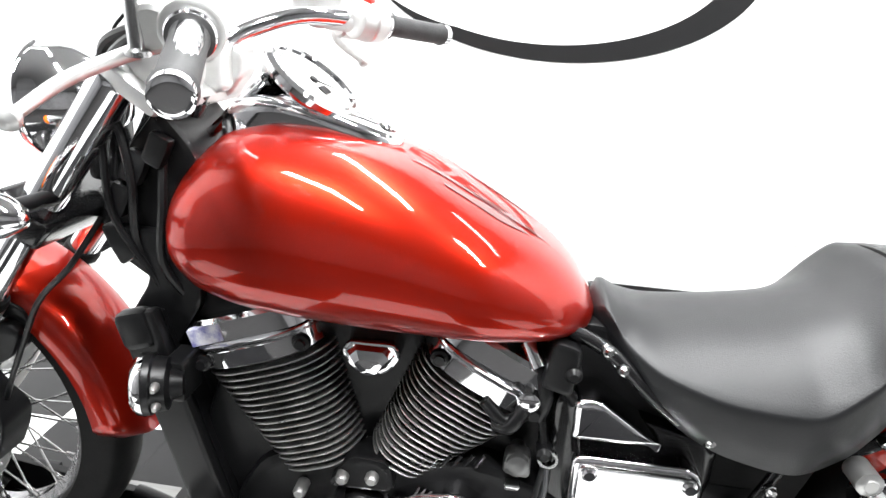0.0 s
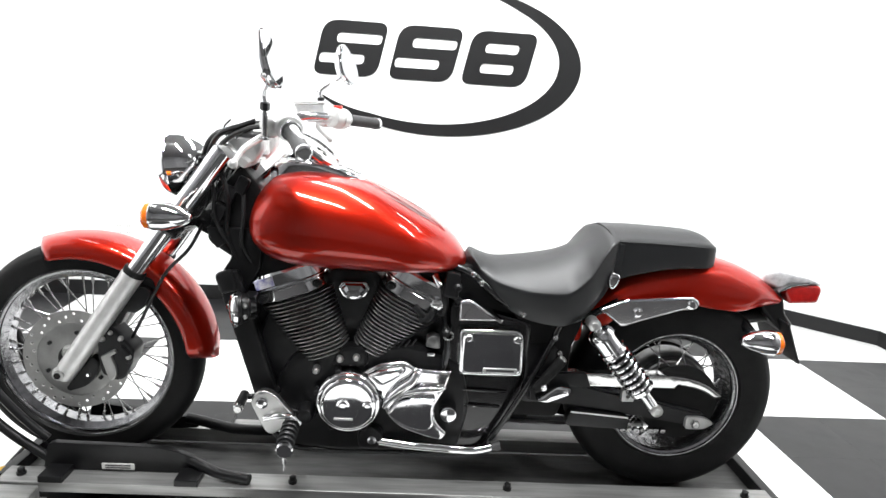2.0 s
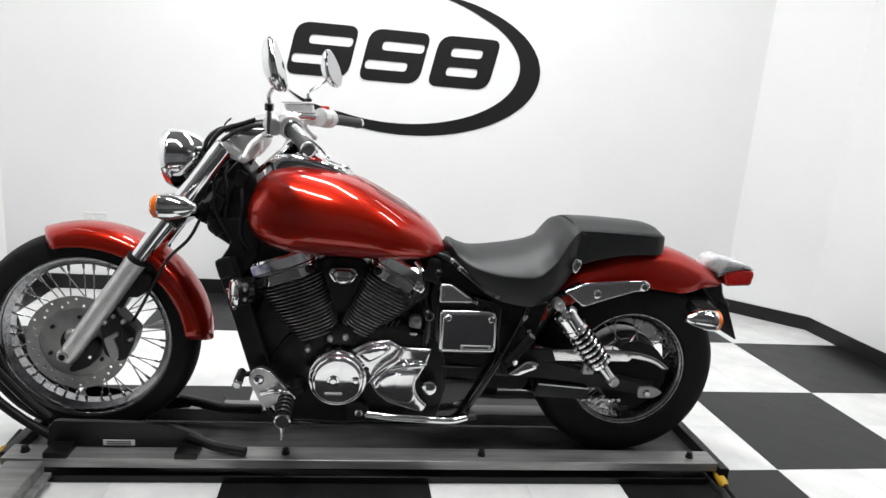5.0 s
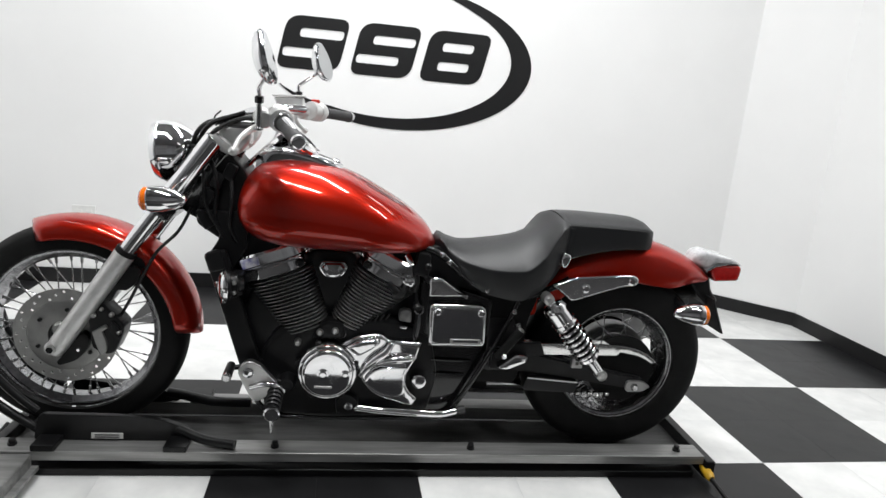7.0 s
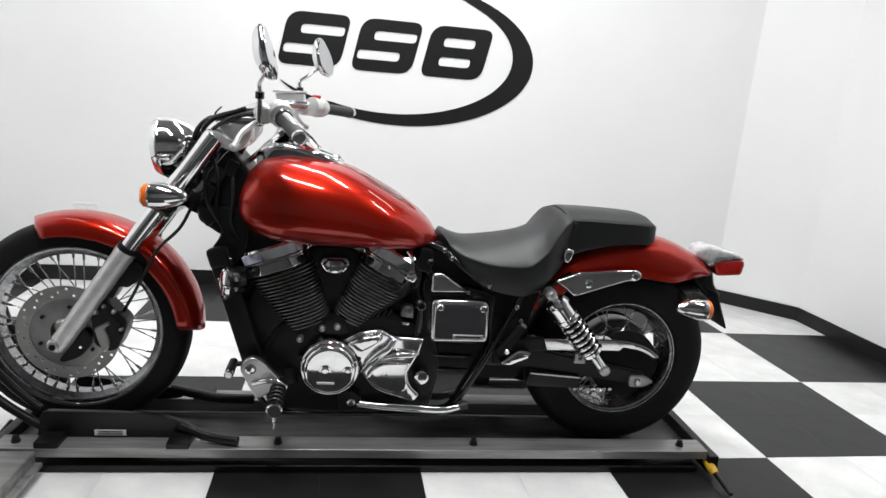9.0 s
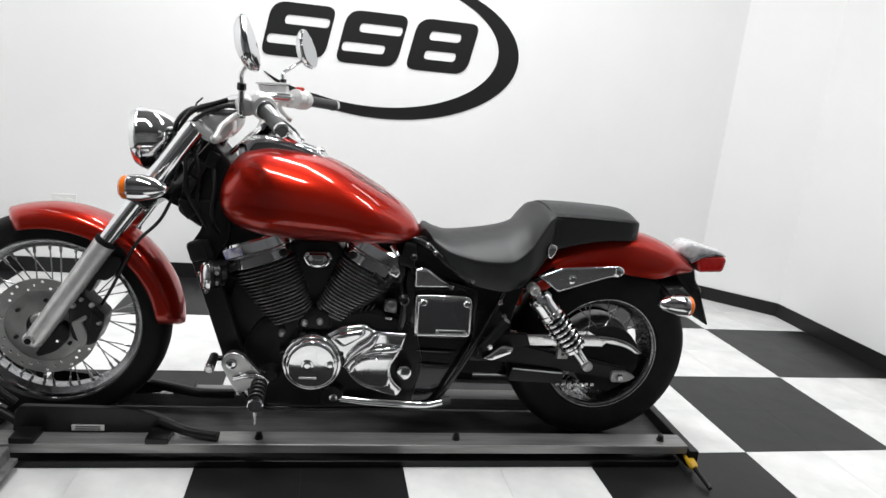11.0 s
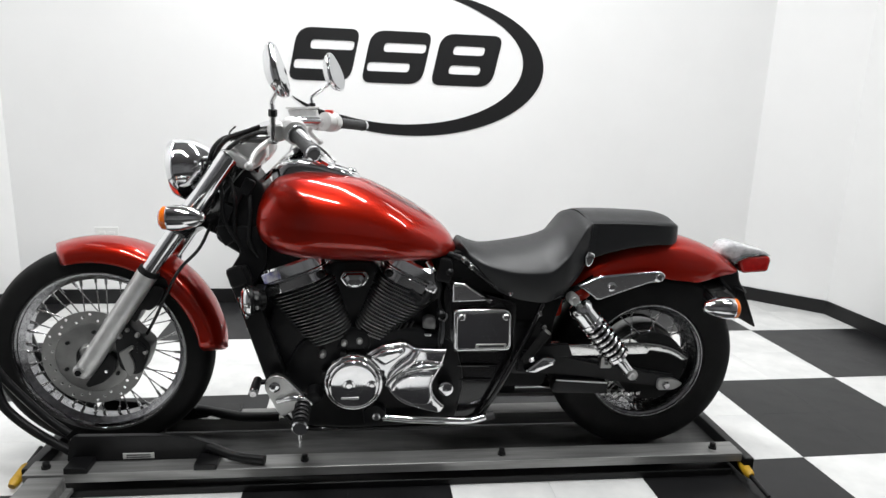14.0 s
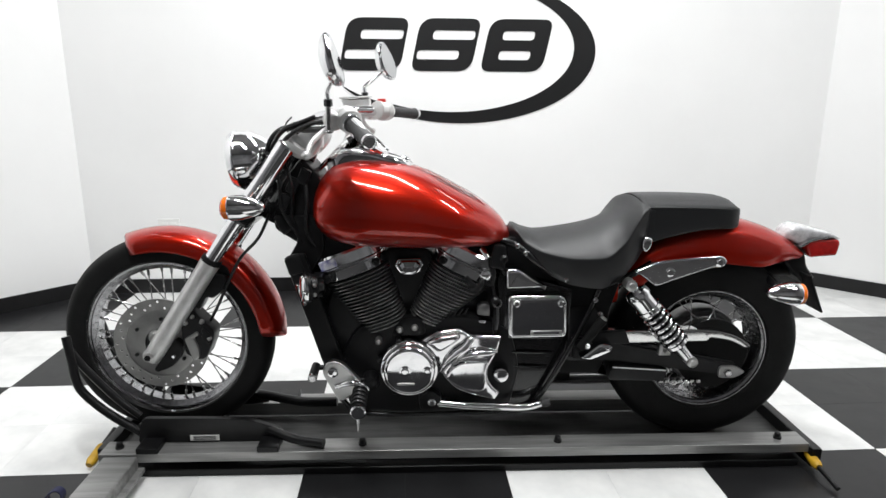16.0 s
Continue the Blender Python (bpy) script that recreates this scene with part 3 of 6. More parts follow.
pipe(bm, [(-0.765, -0.07, 0.44), (-0.73, -0.085, 0.50), (-0.70, -0.09, 0.56), (-0.655, -0.10, 0.64), (-0.60, -0.10, 0.70), (-0.575, -0.06, 0.76)], 0.0045, 8)
part("brake_hose", bm, SATIN, bike)

# fork
for side in (-1, 1):
    y = side * 0.103
    bm = bmesh.new()
    turned(bm, (-0.932, y, 0.338), (-0.733, y, 0.637), [(0, 0.018), (0.02, 0.024), (0.10, 0.0265), (0.9, 0.0275), (0.965, 0.0285), (0.985, 0.0285), (1, 0.026)], 28)
    slider = part("fork_slider", bm, BARSILVER, bike, "polished aluminium fork slider")
    bm = bmesh.new()
    turned(bm, (-0.737, y, 0.631), (-0.729, y, 0.643), [(0, 0.0288), (0.7, 0.0288), (1, 0.0265)], 28)
    part("dust_seal", bm, RUBBER, slider)
    bm = bmesh.new()
    turned(bm, (-0.926, side * 0.078, 0.357), (-0.926, side * 0.137, 0.357), [(0, 0.020), (0.75, 0.020), (0.80, 0.014), (0.97, 0.014), (1, 0.010)] if side > 0 else [(0, 0.020), (0.75, 0.020), (0.80, 0.014), (0.97, 0.014), (1, 0.010)], 20)
    part("axle_clamp", bm, SILVER, slider)
    bm = bmesh.new()
    turned(bm, (-0.926, side * 0.130, 0.357), (-0.926, side * 0.1385, 0.357), [(0, 0.0095), (1, 0.0095)], 6)
    part("axle_socket", bm, RUBBER, slider)
    bm = bmesh.new()
    turned(bm, (-0.729, y, 0.643), (-0.505, y, 0.958), [(0, 0.0235), (0.34, 0.0235), (0.345, 0.027), (0.98, 0.027), (1, 0.022)], 28)
    part("fork_tube", bm, CHROME, bike, "chrome fork tube")
    bm = bmesh.new()
    turned(bm, (-0.507, y, 0.955), (-0.494, y, 0.974), [(0, 0.019), (0.4, 0.019), (0.5, 0.013), (0.9, 0.013), (1, 0.008)], 6)
    part("fork_cap", bm, SILVER, bike)
bm = bmesh.new()
rod(bm, (-0.926, -0.13, 0.357), (-0.926, 0.13, 0.357), 0.010)
part("front_axle", bm, STEEL, bike)
bm = bmesh.new()
box(bm, (0, 0, 0), (0.085, 0.285, 0.050), 0.014, Matrix.Translation((-0.640, 0, 0.770)) @ pose(0, 0, 0, 0, 35.5, 0))
rod(bm, (-0.585, 0, 0.735), (-0.47, 0, 0.945), 0.033, seg=24)
part("lower_triple_clamp", bm, FRAME, bike)
bm = bmesh.new()
box(bm, (0, 0, 0), (0.078, 0.250, 0.024), 0.009, Matrix.Translation((-0.478, 0, 0.944)) @ pose(0, 0, 0, 0, 33, 0))
part("upper_triple_clamp", bm, BARSILVER, bike, "polished upper fork clamp")

# front mudguard
def mudguard(bm, c, a0, a1, r_top, r_edge, half, steps=40, flare=0.0, thick=0.005):
    secs = []
    for k in range(steps + 1):
        f = k / steps
        a = radians(a0 + (a1 - a0) * f)
        tip = min(1.0, (min(f, 1 - f) / 0.06)) ** 0.5
        hw = half * (0.40 + 0.60 * tip)
        ring = []
        for out in (1, 0):
            row = []
            for q in range(17):
                b = math.pi * (q / 16)
                y = -hw * math.cos(b)
                rise = math.sin(b) ** 0.55
                r = (r_edge + (r_top - r_edge) * rise) + flare * f
                if not out:
                    y, r = y * (1 - thick / hw), r - thick
                row.append(Vector((c[0] + r * math.cos(a), c[1] + y, c[2] + r * math.sin(a))))
            ring += row if out else row[::-1]
        secs.append(ring)
    return loft(bm, secs)


bm = bmesh.new()
mudguard(bm, (FC[0], 0, FC[2]), 108.5, -0.5, 0.331, 0.275, 0.078, 48, flare=0.014)
part("front_mudguard", bm, RED, bike, "candy red front mudguard", sharp=50)
for side in (-1, 1):
    bm = bmesh.new()
    slab(bm, rounded([(-0.770, 0.640, 0.01), (-0.70, 0.61, 0.01), (-0.69, 0.58, 0.01), (-0.760, 0.612, 0.01)]), side * 0.078 - 0.004, side * 0.078 + 0.004, 0.002)
    part("mudguard_stay", bm, SATIN, bike)

# headlight
bm = bmesh.new()
turned(bm, (-0.684, 0, 0.903), (-0.552, 0, 0.918), [(0, 0.060), (0.02, 0.076), (0.10, 0.083), (0.16, 0.085), (0.20, 0.081), (0.36, 0.080), (0.55, 0.072), (0.75, 0.055), (0.90, 0.032), (1, 0.0)], 48)
headlight = part("headlight", bm, CHROME, bike, "chrome bullet headlight")
bm = bmesh.new()
turned(bm, (-0.694, 0, 0.9018), (-0.680, 0, 0.9035), [(0, 0.0), (0.15, 0.030), (0.55, 0.060), (1, 0.074)], 40)
part("lens", bm, CLEAR, headlight, "clear ribbed glass lens")
bm = bmesh.new()
box(bm, (-0.59, 0, 0.845), (0.05, 0.05, 0.09), 0.01)
part("headlight_bracket", bm, FRAME, bike)


def bullet_signal(x_lens, x_tail, y, z, r, stem_to):
    d = 1 if x_tail > x_lens else -1
    bm = bmesh.new()
    turned(bm, (x_lens + d * 0.022, y, z), (x_tail, y, z + 0.003), [(0, r * 0.96), (0.05, r), (0.35, r * 0.97), (0.7, r * 0.72), (0.93, r * 0.36), (1, 0)], 28)
    body = part("turn_signal", bm, CHROME, bike, "chrome bullet turn signal with amber lens")
    bm = bmesh.new()
    turned(bm, (x_lens, y, z), (x_lens + d * 0.024, y, z), [(0, r * 0.25), (0.12, r * 0.66), (0.4, r * 0.88), (1, r * 0.94)], 28)
    part("lens", bm, ORANGE, body, "amber lens")
    bm = bmesh.new()
    rod(bm, (x_lens + d * 0.06, y, z), stem_to, 0.011, seg=14)
    part("stem", bm, SATIN, body)


bullet_signal(-0.659, -0.545, -0.225, 0.806, 0.033, (-0.60, -0.10, 0.800))
bullet_signal(-0.659, -0.545, 0.225, 0.806, 0.033, (-0.60, 0.10, 0.800))
bullet_signal(0.956, 0.842, -0.150, 0.541, 0.034, (0.90, -0.03, 0.560))
bullet_signal(0.956, 0.842, 0.150, 0.541, 0.034, (0.90, 0.03, 0.560))

# fuel tank
TX = [-0.446, -0.440, -0.425, -0.385, -0.32, -0.22, -0.15, -0.05, 0.03, 0.082, 0.106, 0.116]
T_TOP = [0.802, 0.832, 0.864, 0.899, 0.914, 0.905, 0.887, 0.839, 0.793, 0.752, 0.720, 0.700]
T_BOT = [0.758, 0.737, 0.711, 0.683, 0.669, 0.664, 0.663, 0.663, 0.665, 0.672, 0.682, 0.689]
T_HALF = [0.096, 0.130, 0.153, 0.171, 0.179, 0.181, 0.178, 0.166, 0.139, 0.104, 0.068, 0.028]


def tank_section(x, n=44):
    top, bot, hw = hermite(TX, T_TOP, x), hermite(TX, T_BOT, x), hermite(TX, T_HALF, x)
    mid = bot + 0.40 * (top - bot)
    out = []
    for k in range(n):
        a = 2 * math.pi * k / n
        c, s = math.cos(a), math.sin(a)
        e = 0.80 if s > 0 else 0.62
        y = hw * math.copysign(abs(c) ** e, c)
        z = mid + (top - mid if s > 0 else mid - bot) * math.copysign(abs(s) ** (0.92 if s > 0 else 0.75), s)
        out.append(Vector((x, y, z)))
    return out


bm = bmesh.new()
stations = [TX[0] + (TX[-1] - TX[0]) * (0.5 - 0.5 * math.cos(math.pi * k / 46)) for k in range(47)]
loft(bm, [tank_section(x) for x in stations])
tank = part("fuel_tank", bm, RED, bike, "glossy candy red teardrop fuel tank", sharp=70)


def on_tank(x, y):
    """Height of the tank's upper side at (x, y)."""
    top, bot, hw = hermite(TX, T_TOP, x), hermite(TX, T_BOT, x), hermite(TX, T_HALF, x)
    mid = bot + 0.40 * (top - bot)
    c = min(1.0, (abs(y) / hw)) ** (1 / 0.80)
    return mid + (top - mid) * math.sqrt(max(0, 1 - c * c)) ** 0.92


# dark tapering decal stripes on the tank's shoulders
for side in (-1, 1):
    for x0, x1, y0, y1, w in ((-0.145, 0.075, 0.050, 0.030, 0.006), (-0.10, 0.03, 0.068, 0.052, 0.010)):
        bm = bmesh.new()
        rows = []
        for k in range(25):
            f = k / 24
            x, yc = x0 + (x1 - x0) * f, y0 + (y1 - y0) * f
            ww = w * math.sin(math.pi * min(1, f * 1.15 + 0.02)) ** 0.7 * (1 - 0.35 * math.sin(7 * f)) + 0.0006
            rows.append([Vector((x, side * (yc + q * ww), on_tank(x, yc + q * ww) + 0.0009)) for q in (-1, -0.33, 0.33, 1)])
        loft(bm, rows, closed=False, caps=False)
        part("decal", bm, RED_DARK, tank, "dark red tapering decal")

# dash console: a low chrome base, a funnel-shaped pod on it, the dial on top
DASH_X = [-0.412, -0.386, -0.326, -0.238, -0.198, -0.177, -0.168]
DASH_LIP = [0.905, 0.925, 0.936, 0.917, 0.903, 0.894, 0.888]
DASH_HALF = [0.022, 0.048, 0.058, 0.050, 0.038, 0.026, 0.008]
bm = bmesh.new()
secs = []
for k in range(34):
    x = DASH_X[0] + (DASH_X[-1] - DASH_X[0]) * (0.5 - 0.5 * math.cos(math.pi * k / 33))
    lip, hw = hermite(DASH_X, DASH_LIP, x), hermite(DASH_X, DASH_HALF, x)
    low = min(on_tank(x, hw) - 0.006, lip - 0.006)
    ring = [Vector((x, -hw * 0.96, low)), Vector((x, -hw * 1.01, lip - 0.010)), Vector((x, -hw, lip - 0.003))]
    ring += [Vector((x, -hw * math.cos(a) * 0.95, lip + 0.013 * math.sin(a) ** 0.7)) for a in [math.pi * (q + 0.5) / 10 for q in range(10)]]
    ring += [Vector((x, hw, lip - 0.003)), Vector((x, hw * 1.01, lip - 0.010)), Vector((x, hw * 0.96, low))]
    secs.append(ring)
loft(bm, secs)
dash = part("dash_console", bm, CHROME, bike, "chrome dash console on the tank", sharp=50)
bm = bmesh.new()
loft(bm, [[Vector((x, w * math.cos(a), z + 0.7 * h * math.sin(a))) + Vector((0.6 * h * math.sin(a) * -1, 0, 0)) for a in [2 * math.pi * q / 16 for q in range(16)]]
          for x, z, w, h in ((-0.452, 0.868, 0.006, 0.004), (-0.446, 0.874, 0.013, 0.009), (-0.436, 0.884, 0.012, 0.008), (-0.410, 0.908, 0.017, 0.009), (-0.380, 0.936, 0.026, 0.011), (-0.350, 0.962, 0.034, 0.012))])
part("tongue", bm, CHROME, dash, "chrome strap at the front of the console")
dc, dn = Vector((-0.296, 0, 0.960)), Vector((0.58, -0.08, 0.81)).normalized()
du = Vector((-dn.z, 0, dn.x)).normalized()
dv = dn.cross(du)
bm = bmesh.new()
rings = []
for f, flare in ((0.0, 1.0), (0.08, 0.97), (0.35, 0.90), (0.70, 0.94), (0.92, 1.0), (1.0, 0.995)):
    ring = []
    for q in range(48):
        a = 2 * math.pi * q / 48
        low = Vector((-0.318 - 0.086 * math.cos(a), 0.058 * math.sin(a), 0.912))
        high = dc + 0.068 * (math.cos(a) * du + math.sin(a) * dv)
        p = low.lerp(high, f)
        mid = Vector((-0.318, 0, 0.912)).lerp(dc, f)
        ring.append(mid + (p - mid) * flare)
    rings.append(ring)
loft(bm, rings)
pod = part("speedometer", bm, CHROME, dash, "round speedometer in a chrome pod", sharp=50)
bm = bmesh.new()
turned(bm, dc - dn * 0.006, dc + dn * 0.012, [(0, 0.066), (0.3, 0.0705), (0.75, 0.0705), (1, 0.065), (0.9, 0.061), (0.55, 0.059), (0.5, 0.0)], 48)
part("bezel", bm, CHROME, pod, "chrome bezel")
bm = bmesh.new()
turned(bm, dc + dn * 0.004, dc + dn * 0.0062, [(0, 0.059), (0.9, 0.0585), (1, 0)], 48)
part("dial", bm, DIAL, pod, "pale dial face")
bm = bmesh.new()
for k in range(23):
    a = radians(-132 + 12 * k)
    p = dc + dn * 0.0064 + 0.048 * (math.cos(a) * du + math.sin(a) * dv)
    rod(bm, p, p + (0.007 if k % 2 else 0.0045) * (math.cos(a) * du + math.sin(a) * dv), 0.0007, seg=4)
part("dial_marks", bm, SATIN, pod)
bm = bmesh.new()
a = radians(-130)
p = dc + dn * 0.0075
rod(bm, p, p + 0.038 * (math.cos(a) * du + math.sin(a) * dv), 0.0012, 0.0006, seg=6)
turned(bm, dc + dn * 0.006, dc + dn * 0.0105, [(0, 0.006), (0.8, 0.006), (1, 0.003)], 16)
part("pointer", bm, SATIN, pod)
bm = bmesh.new()
box(bm, dc + dn * 0.0066 - du * 0.020, (0.014, 0.026, 0.0012), 0, Matrix.Translation(dc + dn * 0.0066 - du * 0.020) @ pose(0, 0, 0, 0, 34.8, 0) @ Matrix.Translation(-(dc + dn * 0.0066 - du * 0.020)))
part("odometer_window", bm, SATIN, pod)
bm = bmesh.new()
turned(bm, (-0.192, 0, 0.906), (-0.188, 0, 0.919), [(0, 0.015), (0.6, 0.015), (0.8, 0.012), (1, 0.006)], 20)
part("screw", bm, CHROME, dash)

# seat
SX = [0.108, 0.124, 0.155, 0.20, 0.287, 0.36, 0.42, 0.455, 0.480, 0.496]
S_TOP = [0.698, 0.722, 0.710, 0.699, 0.709, 0.724, 0.746, 0.772, 0.798, 0.807]
S_EDGE = [0.692, 0.712, 0.682, 0.664, 0.652, 0.655, 0.698, 0.752, 0.782, 0.786]
S_BOT = [0.690, 0.680, 0.654, 0.606, 0.568, 0.560, 0.588, 0.622, 0.655, 0.690]
S_HALF = [0.020, 0.055, 0.098, 0.132, 0.160, 0.168, 0.160, 0.148, 0.136, 0.126]


def seat_section(x, n=14):
    top, edge, bot, hw = [hermite(SX, v, x) for v in (S_TOP, S_EDGE, S_BOT, S_HALF)]
    half = []
    # crown, rolled edge, then a skirt that hangs at the side with a hollow underside
    for k in range(n + 1):
        f = k / n
        half.append((hw * f ** 0.92, edge + (top - edge) * (1 - f ** 2.2)))
    half += [(hw * 1.012, edge - 0.006), (hw * 1.010, edge - 0.016), (hw * 0.990, edge + 0.35 * (bot - edge) - 0.010), (hw * 0.955, edge + 0.75 * (bot - edge)), (hw * 0.90, bot), (hw * 0.82, bot + 0.004), (hw * 0.70, bot + 0.4 * (edge - bot)), (hw * 0.3, bot + 0.6 * (edge - bot))]
    return [Vector((x, y, z)) for y, z in half] + [Vector((x, -y, z)) for y, z in half[:0:-1]]


bm = bmesh.new()
loft(bm, [seat_section(SX[0] + (SX[-1] - SX[0]) * k / 48) for k in range(49)])
part("seat", bm, VINYL, bike, "black vinyl rider seat", sharp=80)
# passenger seat
PX = [0.486, 0.498, 0.56, 0.65, 0.70, 0.738, 0.758, 0.770, 0.775]
P_TOP = [0.807, 0.809, 0.810, 0.808, 0.806, 0.803, 0.798, 0.790, 0.780]
P_BOT = [0.690, 0.684, 0.700, 0.718, 0.722, 0.723, 0.724, 0.727, 0.733]
P_HALF = [0.108, 0.118, 0.120, 0.118, 0.115, 0.110, 0.102, 0.090, 0.076]
bm = bmesh.new()
secs = []
for k in range(36):
    x = PX[0] + (PX[-1] - PX[0]) * (0.5 - 0.5 * math.cos(math.pi * k / 35))
    top, bot, hw = hermite(PX, P_TOP, x), hermite(PX, P_BOT, x), hermite(PX, P_HALF, x)
    edge = top - 0.022 * hw / 0.118
    half = [(0, top), (hw * 0.3, top - 0.001), (hw * 0.6, edge + 0.62 * (top - edge)), (hw * 0.85, edge + 0.30 * (top - edge)), (hw * 0.965, edge + 0.004), (hw * 0.992, edge - 0.001), (hw, edge - 0.008), (hw * 1.004, edge + 0.5 * (bot - edge)), (hw, bot + 0.008), (hw * 0.96, bot), (hw * 0.4, bot)]
    secs.append([Vector((x, y, z)) for y, z in half] + [Vector((x, -y, z)) for y, z in half[:0:-1]])
loft(bm, secs)
pillion = part("passenger_seat", bm, VINYL, bike, "black vinyl passenger seat", sharp=60)
for side in (-1, 1):
    bm = bmesh.new()
    pipe(bm, [(x, side * (hermite(PX, P_HALF, x) * 0.998), hermite(PX, P_TOP, x) - 0.024) for x in (0.50, 0.56, 0.64, 0.70, 0.74)], 0.0018, 6)
    part("piping", bm, VINYL, pillion)
# seam between the seats, and the strap that ends at the chrome bracket
bm = bmesh.new()
pipe(bm, [(0.488, side * y, z) for side, y, z in ((-1, 0.122, 0.715), (-1, 0.118, 0.772), (-1, 0.100, 0.789), (-1, 0.06, 0.799), (-1, 0.02, 0.804), (1, 0.02, 0.804), (1, 0.06, 0.799), (1, 0.100, 0.789), (1, 0.118, 0.772), (1, 0.122, 0.715))], 0.0026, 8)
part("seam", bm, RUBBER, pillion)
for side in (-1, 1):
    bm = bmesh.new()
    slab(bm, rounded([(0.490, 0.700, 0.004), (0.507, 0.700, 0.004), (0.512, 0.780, 0.006), (0.494, 0.782, 0.006)]), side * 0.1235 - 0.003, side * 0.1235 + 0.003, 0.002)
    part("strap", bm, VINYL, pillion, "black vinyl strap")
for side in (-1, 1):
    bm = bmesh.new()
    slab(bm, rounded([(0.472, 0.694, 0.006), (0.480, 0.711, 0.006), (0.503, 0.704, 0.006), (0.501, 0.682, 0.008), (0.487, 0.661, 0.008), (0.475, 0.670, 0.008)]), side * 0.140 - 0.009, side * 0.140 + 0.009, 0.008, seg=4)
    part("seat_bracket", bm, CHROME, bike, "small chrome seat bracket")

# rear mudguard
bm = bmesh.new()
secs = []
for k in range(45):
    f = k / 44
    a = radians(138 - 92 * f)
    rt = 0.385 + 0.034 * f
    re = hermite([0, 0.35, 0.62, 0.80, 0.92, 1.0], [0.310, 0.312, 0.285, 0.300, 0.350, 0.395], f)
    hw = hermite([0, 0.6, 0.85, 1.0], [0.105, 0.105, 0.092, 0.050], f)
    ring = []
    for out in (1, 0):
        row = []
        for q in range(19):
            b = math.pi * q / 18
            y, r = -hw * math.copysign(abs(math.cos(b)) ** 0.75, math.cos(b)), re + (rt - re) * math.sin(b) ** 0.62
            if not out:
                y, r = y * 0.95, r - 0.005
            row.append(Vector((0.716 + r * math.cos(a), y, 0.338 + r * math.sin(a))))
        ring += row if out else row[::-1]
    secs.append(ring)
loft(bm, secs)
part("rear_mudguard", bm, RED, bike, "candy red rear mudguard", sharp=50)

# chrome mudguard rail
for side in (-1, 1):
    bm = bmesh.new()
    slab(bm, rounded([(0.462, 0.604, 0.01), (0.528, 0.634, 0.02), (0.649, 0.646, 0.03), (0.712, 0.650, 0.012), (0.731, 0.636, 0.012), (0.722, 0.615, 0.012), (0.686, 0.613, 0.02), (0.592, 0.580, 0.03), (0.528, 0.556, 0.01), (0.490, 0.586, 0.02)]), side * 0.122 - 0.009, side * 0.122 + 0.007, 0.006, seg=4, m=Matrix.Translation((0, -0.122, 0.61)) @ pose(0, 0, 0, 3.0, 0, 0) @ Matrix.Translation((0, 0.122, -0.61)))
    rail = part("mudguard_rail", bm, CHROME, bike, "chrome mudguard rail")
    for x, z in ((0.565, 0.602), (0.706, 0.631)):
        bm = bmesh.new()
        turned(bm, (x, side * 0.126, z), (x, side * 0.138, z), [(0, 0.014), (0.5, 0.014), (0.6, 0.009), (1, 0.008)], 16)
        part("rail_bolt", bm, CHROME, rail)

# tail light, number plate holder
TAIL = pose(0.008, 0, -0.006)
bm = bmesh.new()
slab(bm, rounded([(1.003, 0.680, 0.004), (1.093, 0.684, 0.008), (1.100, 0.671, 0.006), (1.094, 0.634, 0.010), (1.012, 0.628, 0.008), (0.996, 0.662, 0.010)]), -0.052, 0.052, 0.007, seg=3)
tail = part("tail_light", bm, REDLENS, bike, "red tail light with clear upper lens")
tail.matrix_basis = TAIL
bm = bmesh.new()
secs = []
CX = [0.936, 0.950, 0.979, 1.015, 1.065, 1.096]
for k in range(20):
    x = CX[0] + (CX[-1] - CX[0]) * k / 19
    top = hermite(CX, [0.690, 0.716, 0.726, 0.718, 0.706, 0.688], x)
    bot = hermite(CX, [0.680, 0.674, 0.664, 0.684, 0.6845, 0.6825], x)
    hw = hermite(CX, [0.022, 0.036, 0.046, 0.052, 0.053, 0.048], x)
    secs.append([Vector((x, hw * math.copysign(abs(math.cos(a)) ** 0.6, math.cos(a)), (top + bot) / 2 + (top - bot) / 2 * math.copysign(abs(math.sin(a)) ** 0.6, math.sin(a)))) for a in [2 * math.pi * q / 24 for q in range(24)]])
loft(bm, secs)
part("clear_lens", bm, CLEAR, tail, "clear upper lens", sharp=60)
bm = bmesh.new()
slab(bm, rounded([(0.978, 0.660, 0.004), (1.008, 0.678, 0.004), (1.060, 0.690, 0.004), (1.060, 0.695, 0.003), (1.004, 0.685, 0.004), (0.972, 0.664, 0.003)]), -0.055, 0.055, 0.001)
part("trim_strip", bm, CHROME, tail, "bright trim strip")
bm = bmesh.new()
slab(bm, rounded([(0.930, 0.640, 0.015), (0.949, 0.655, 0.012), (0.985, 0.664, 0.012), (1.012, 0.628, 0.015), (1.020, 0.592, 0.015), (1.050, 0.560, 0.010), (1.031, 0.526, 0.012), (0.989, 0.560, 0.02), (0.952, 0.598, 0.02)]), -0.045, 0.045, 0.010, seg=3)
part("plate_holder", bm, SATIN, bike, "black plastic number plate holder")
bm = bmesh.new()
box(bm, (0, 0, 0), (0.006, 0.19, 0.125), 0.002, Matrix.Translation((1.028, 0, 0.520)) @ pose(0, 0, 0, 0, -24, 0))
part("number_plate", bm, SATIN, bike, "black number plate backing")
bm = bmesh.new()
rod(bm, (0.98, -0.02, 0.585), (1.02, -0.02, 0.56), 0.012, seg=10)
rod(bm, (0.86, 0, 0.555), (0.99, 0, 0.575), 0.022, seg=12)
part("signal_bar", bm, SATIN, bike)

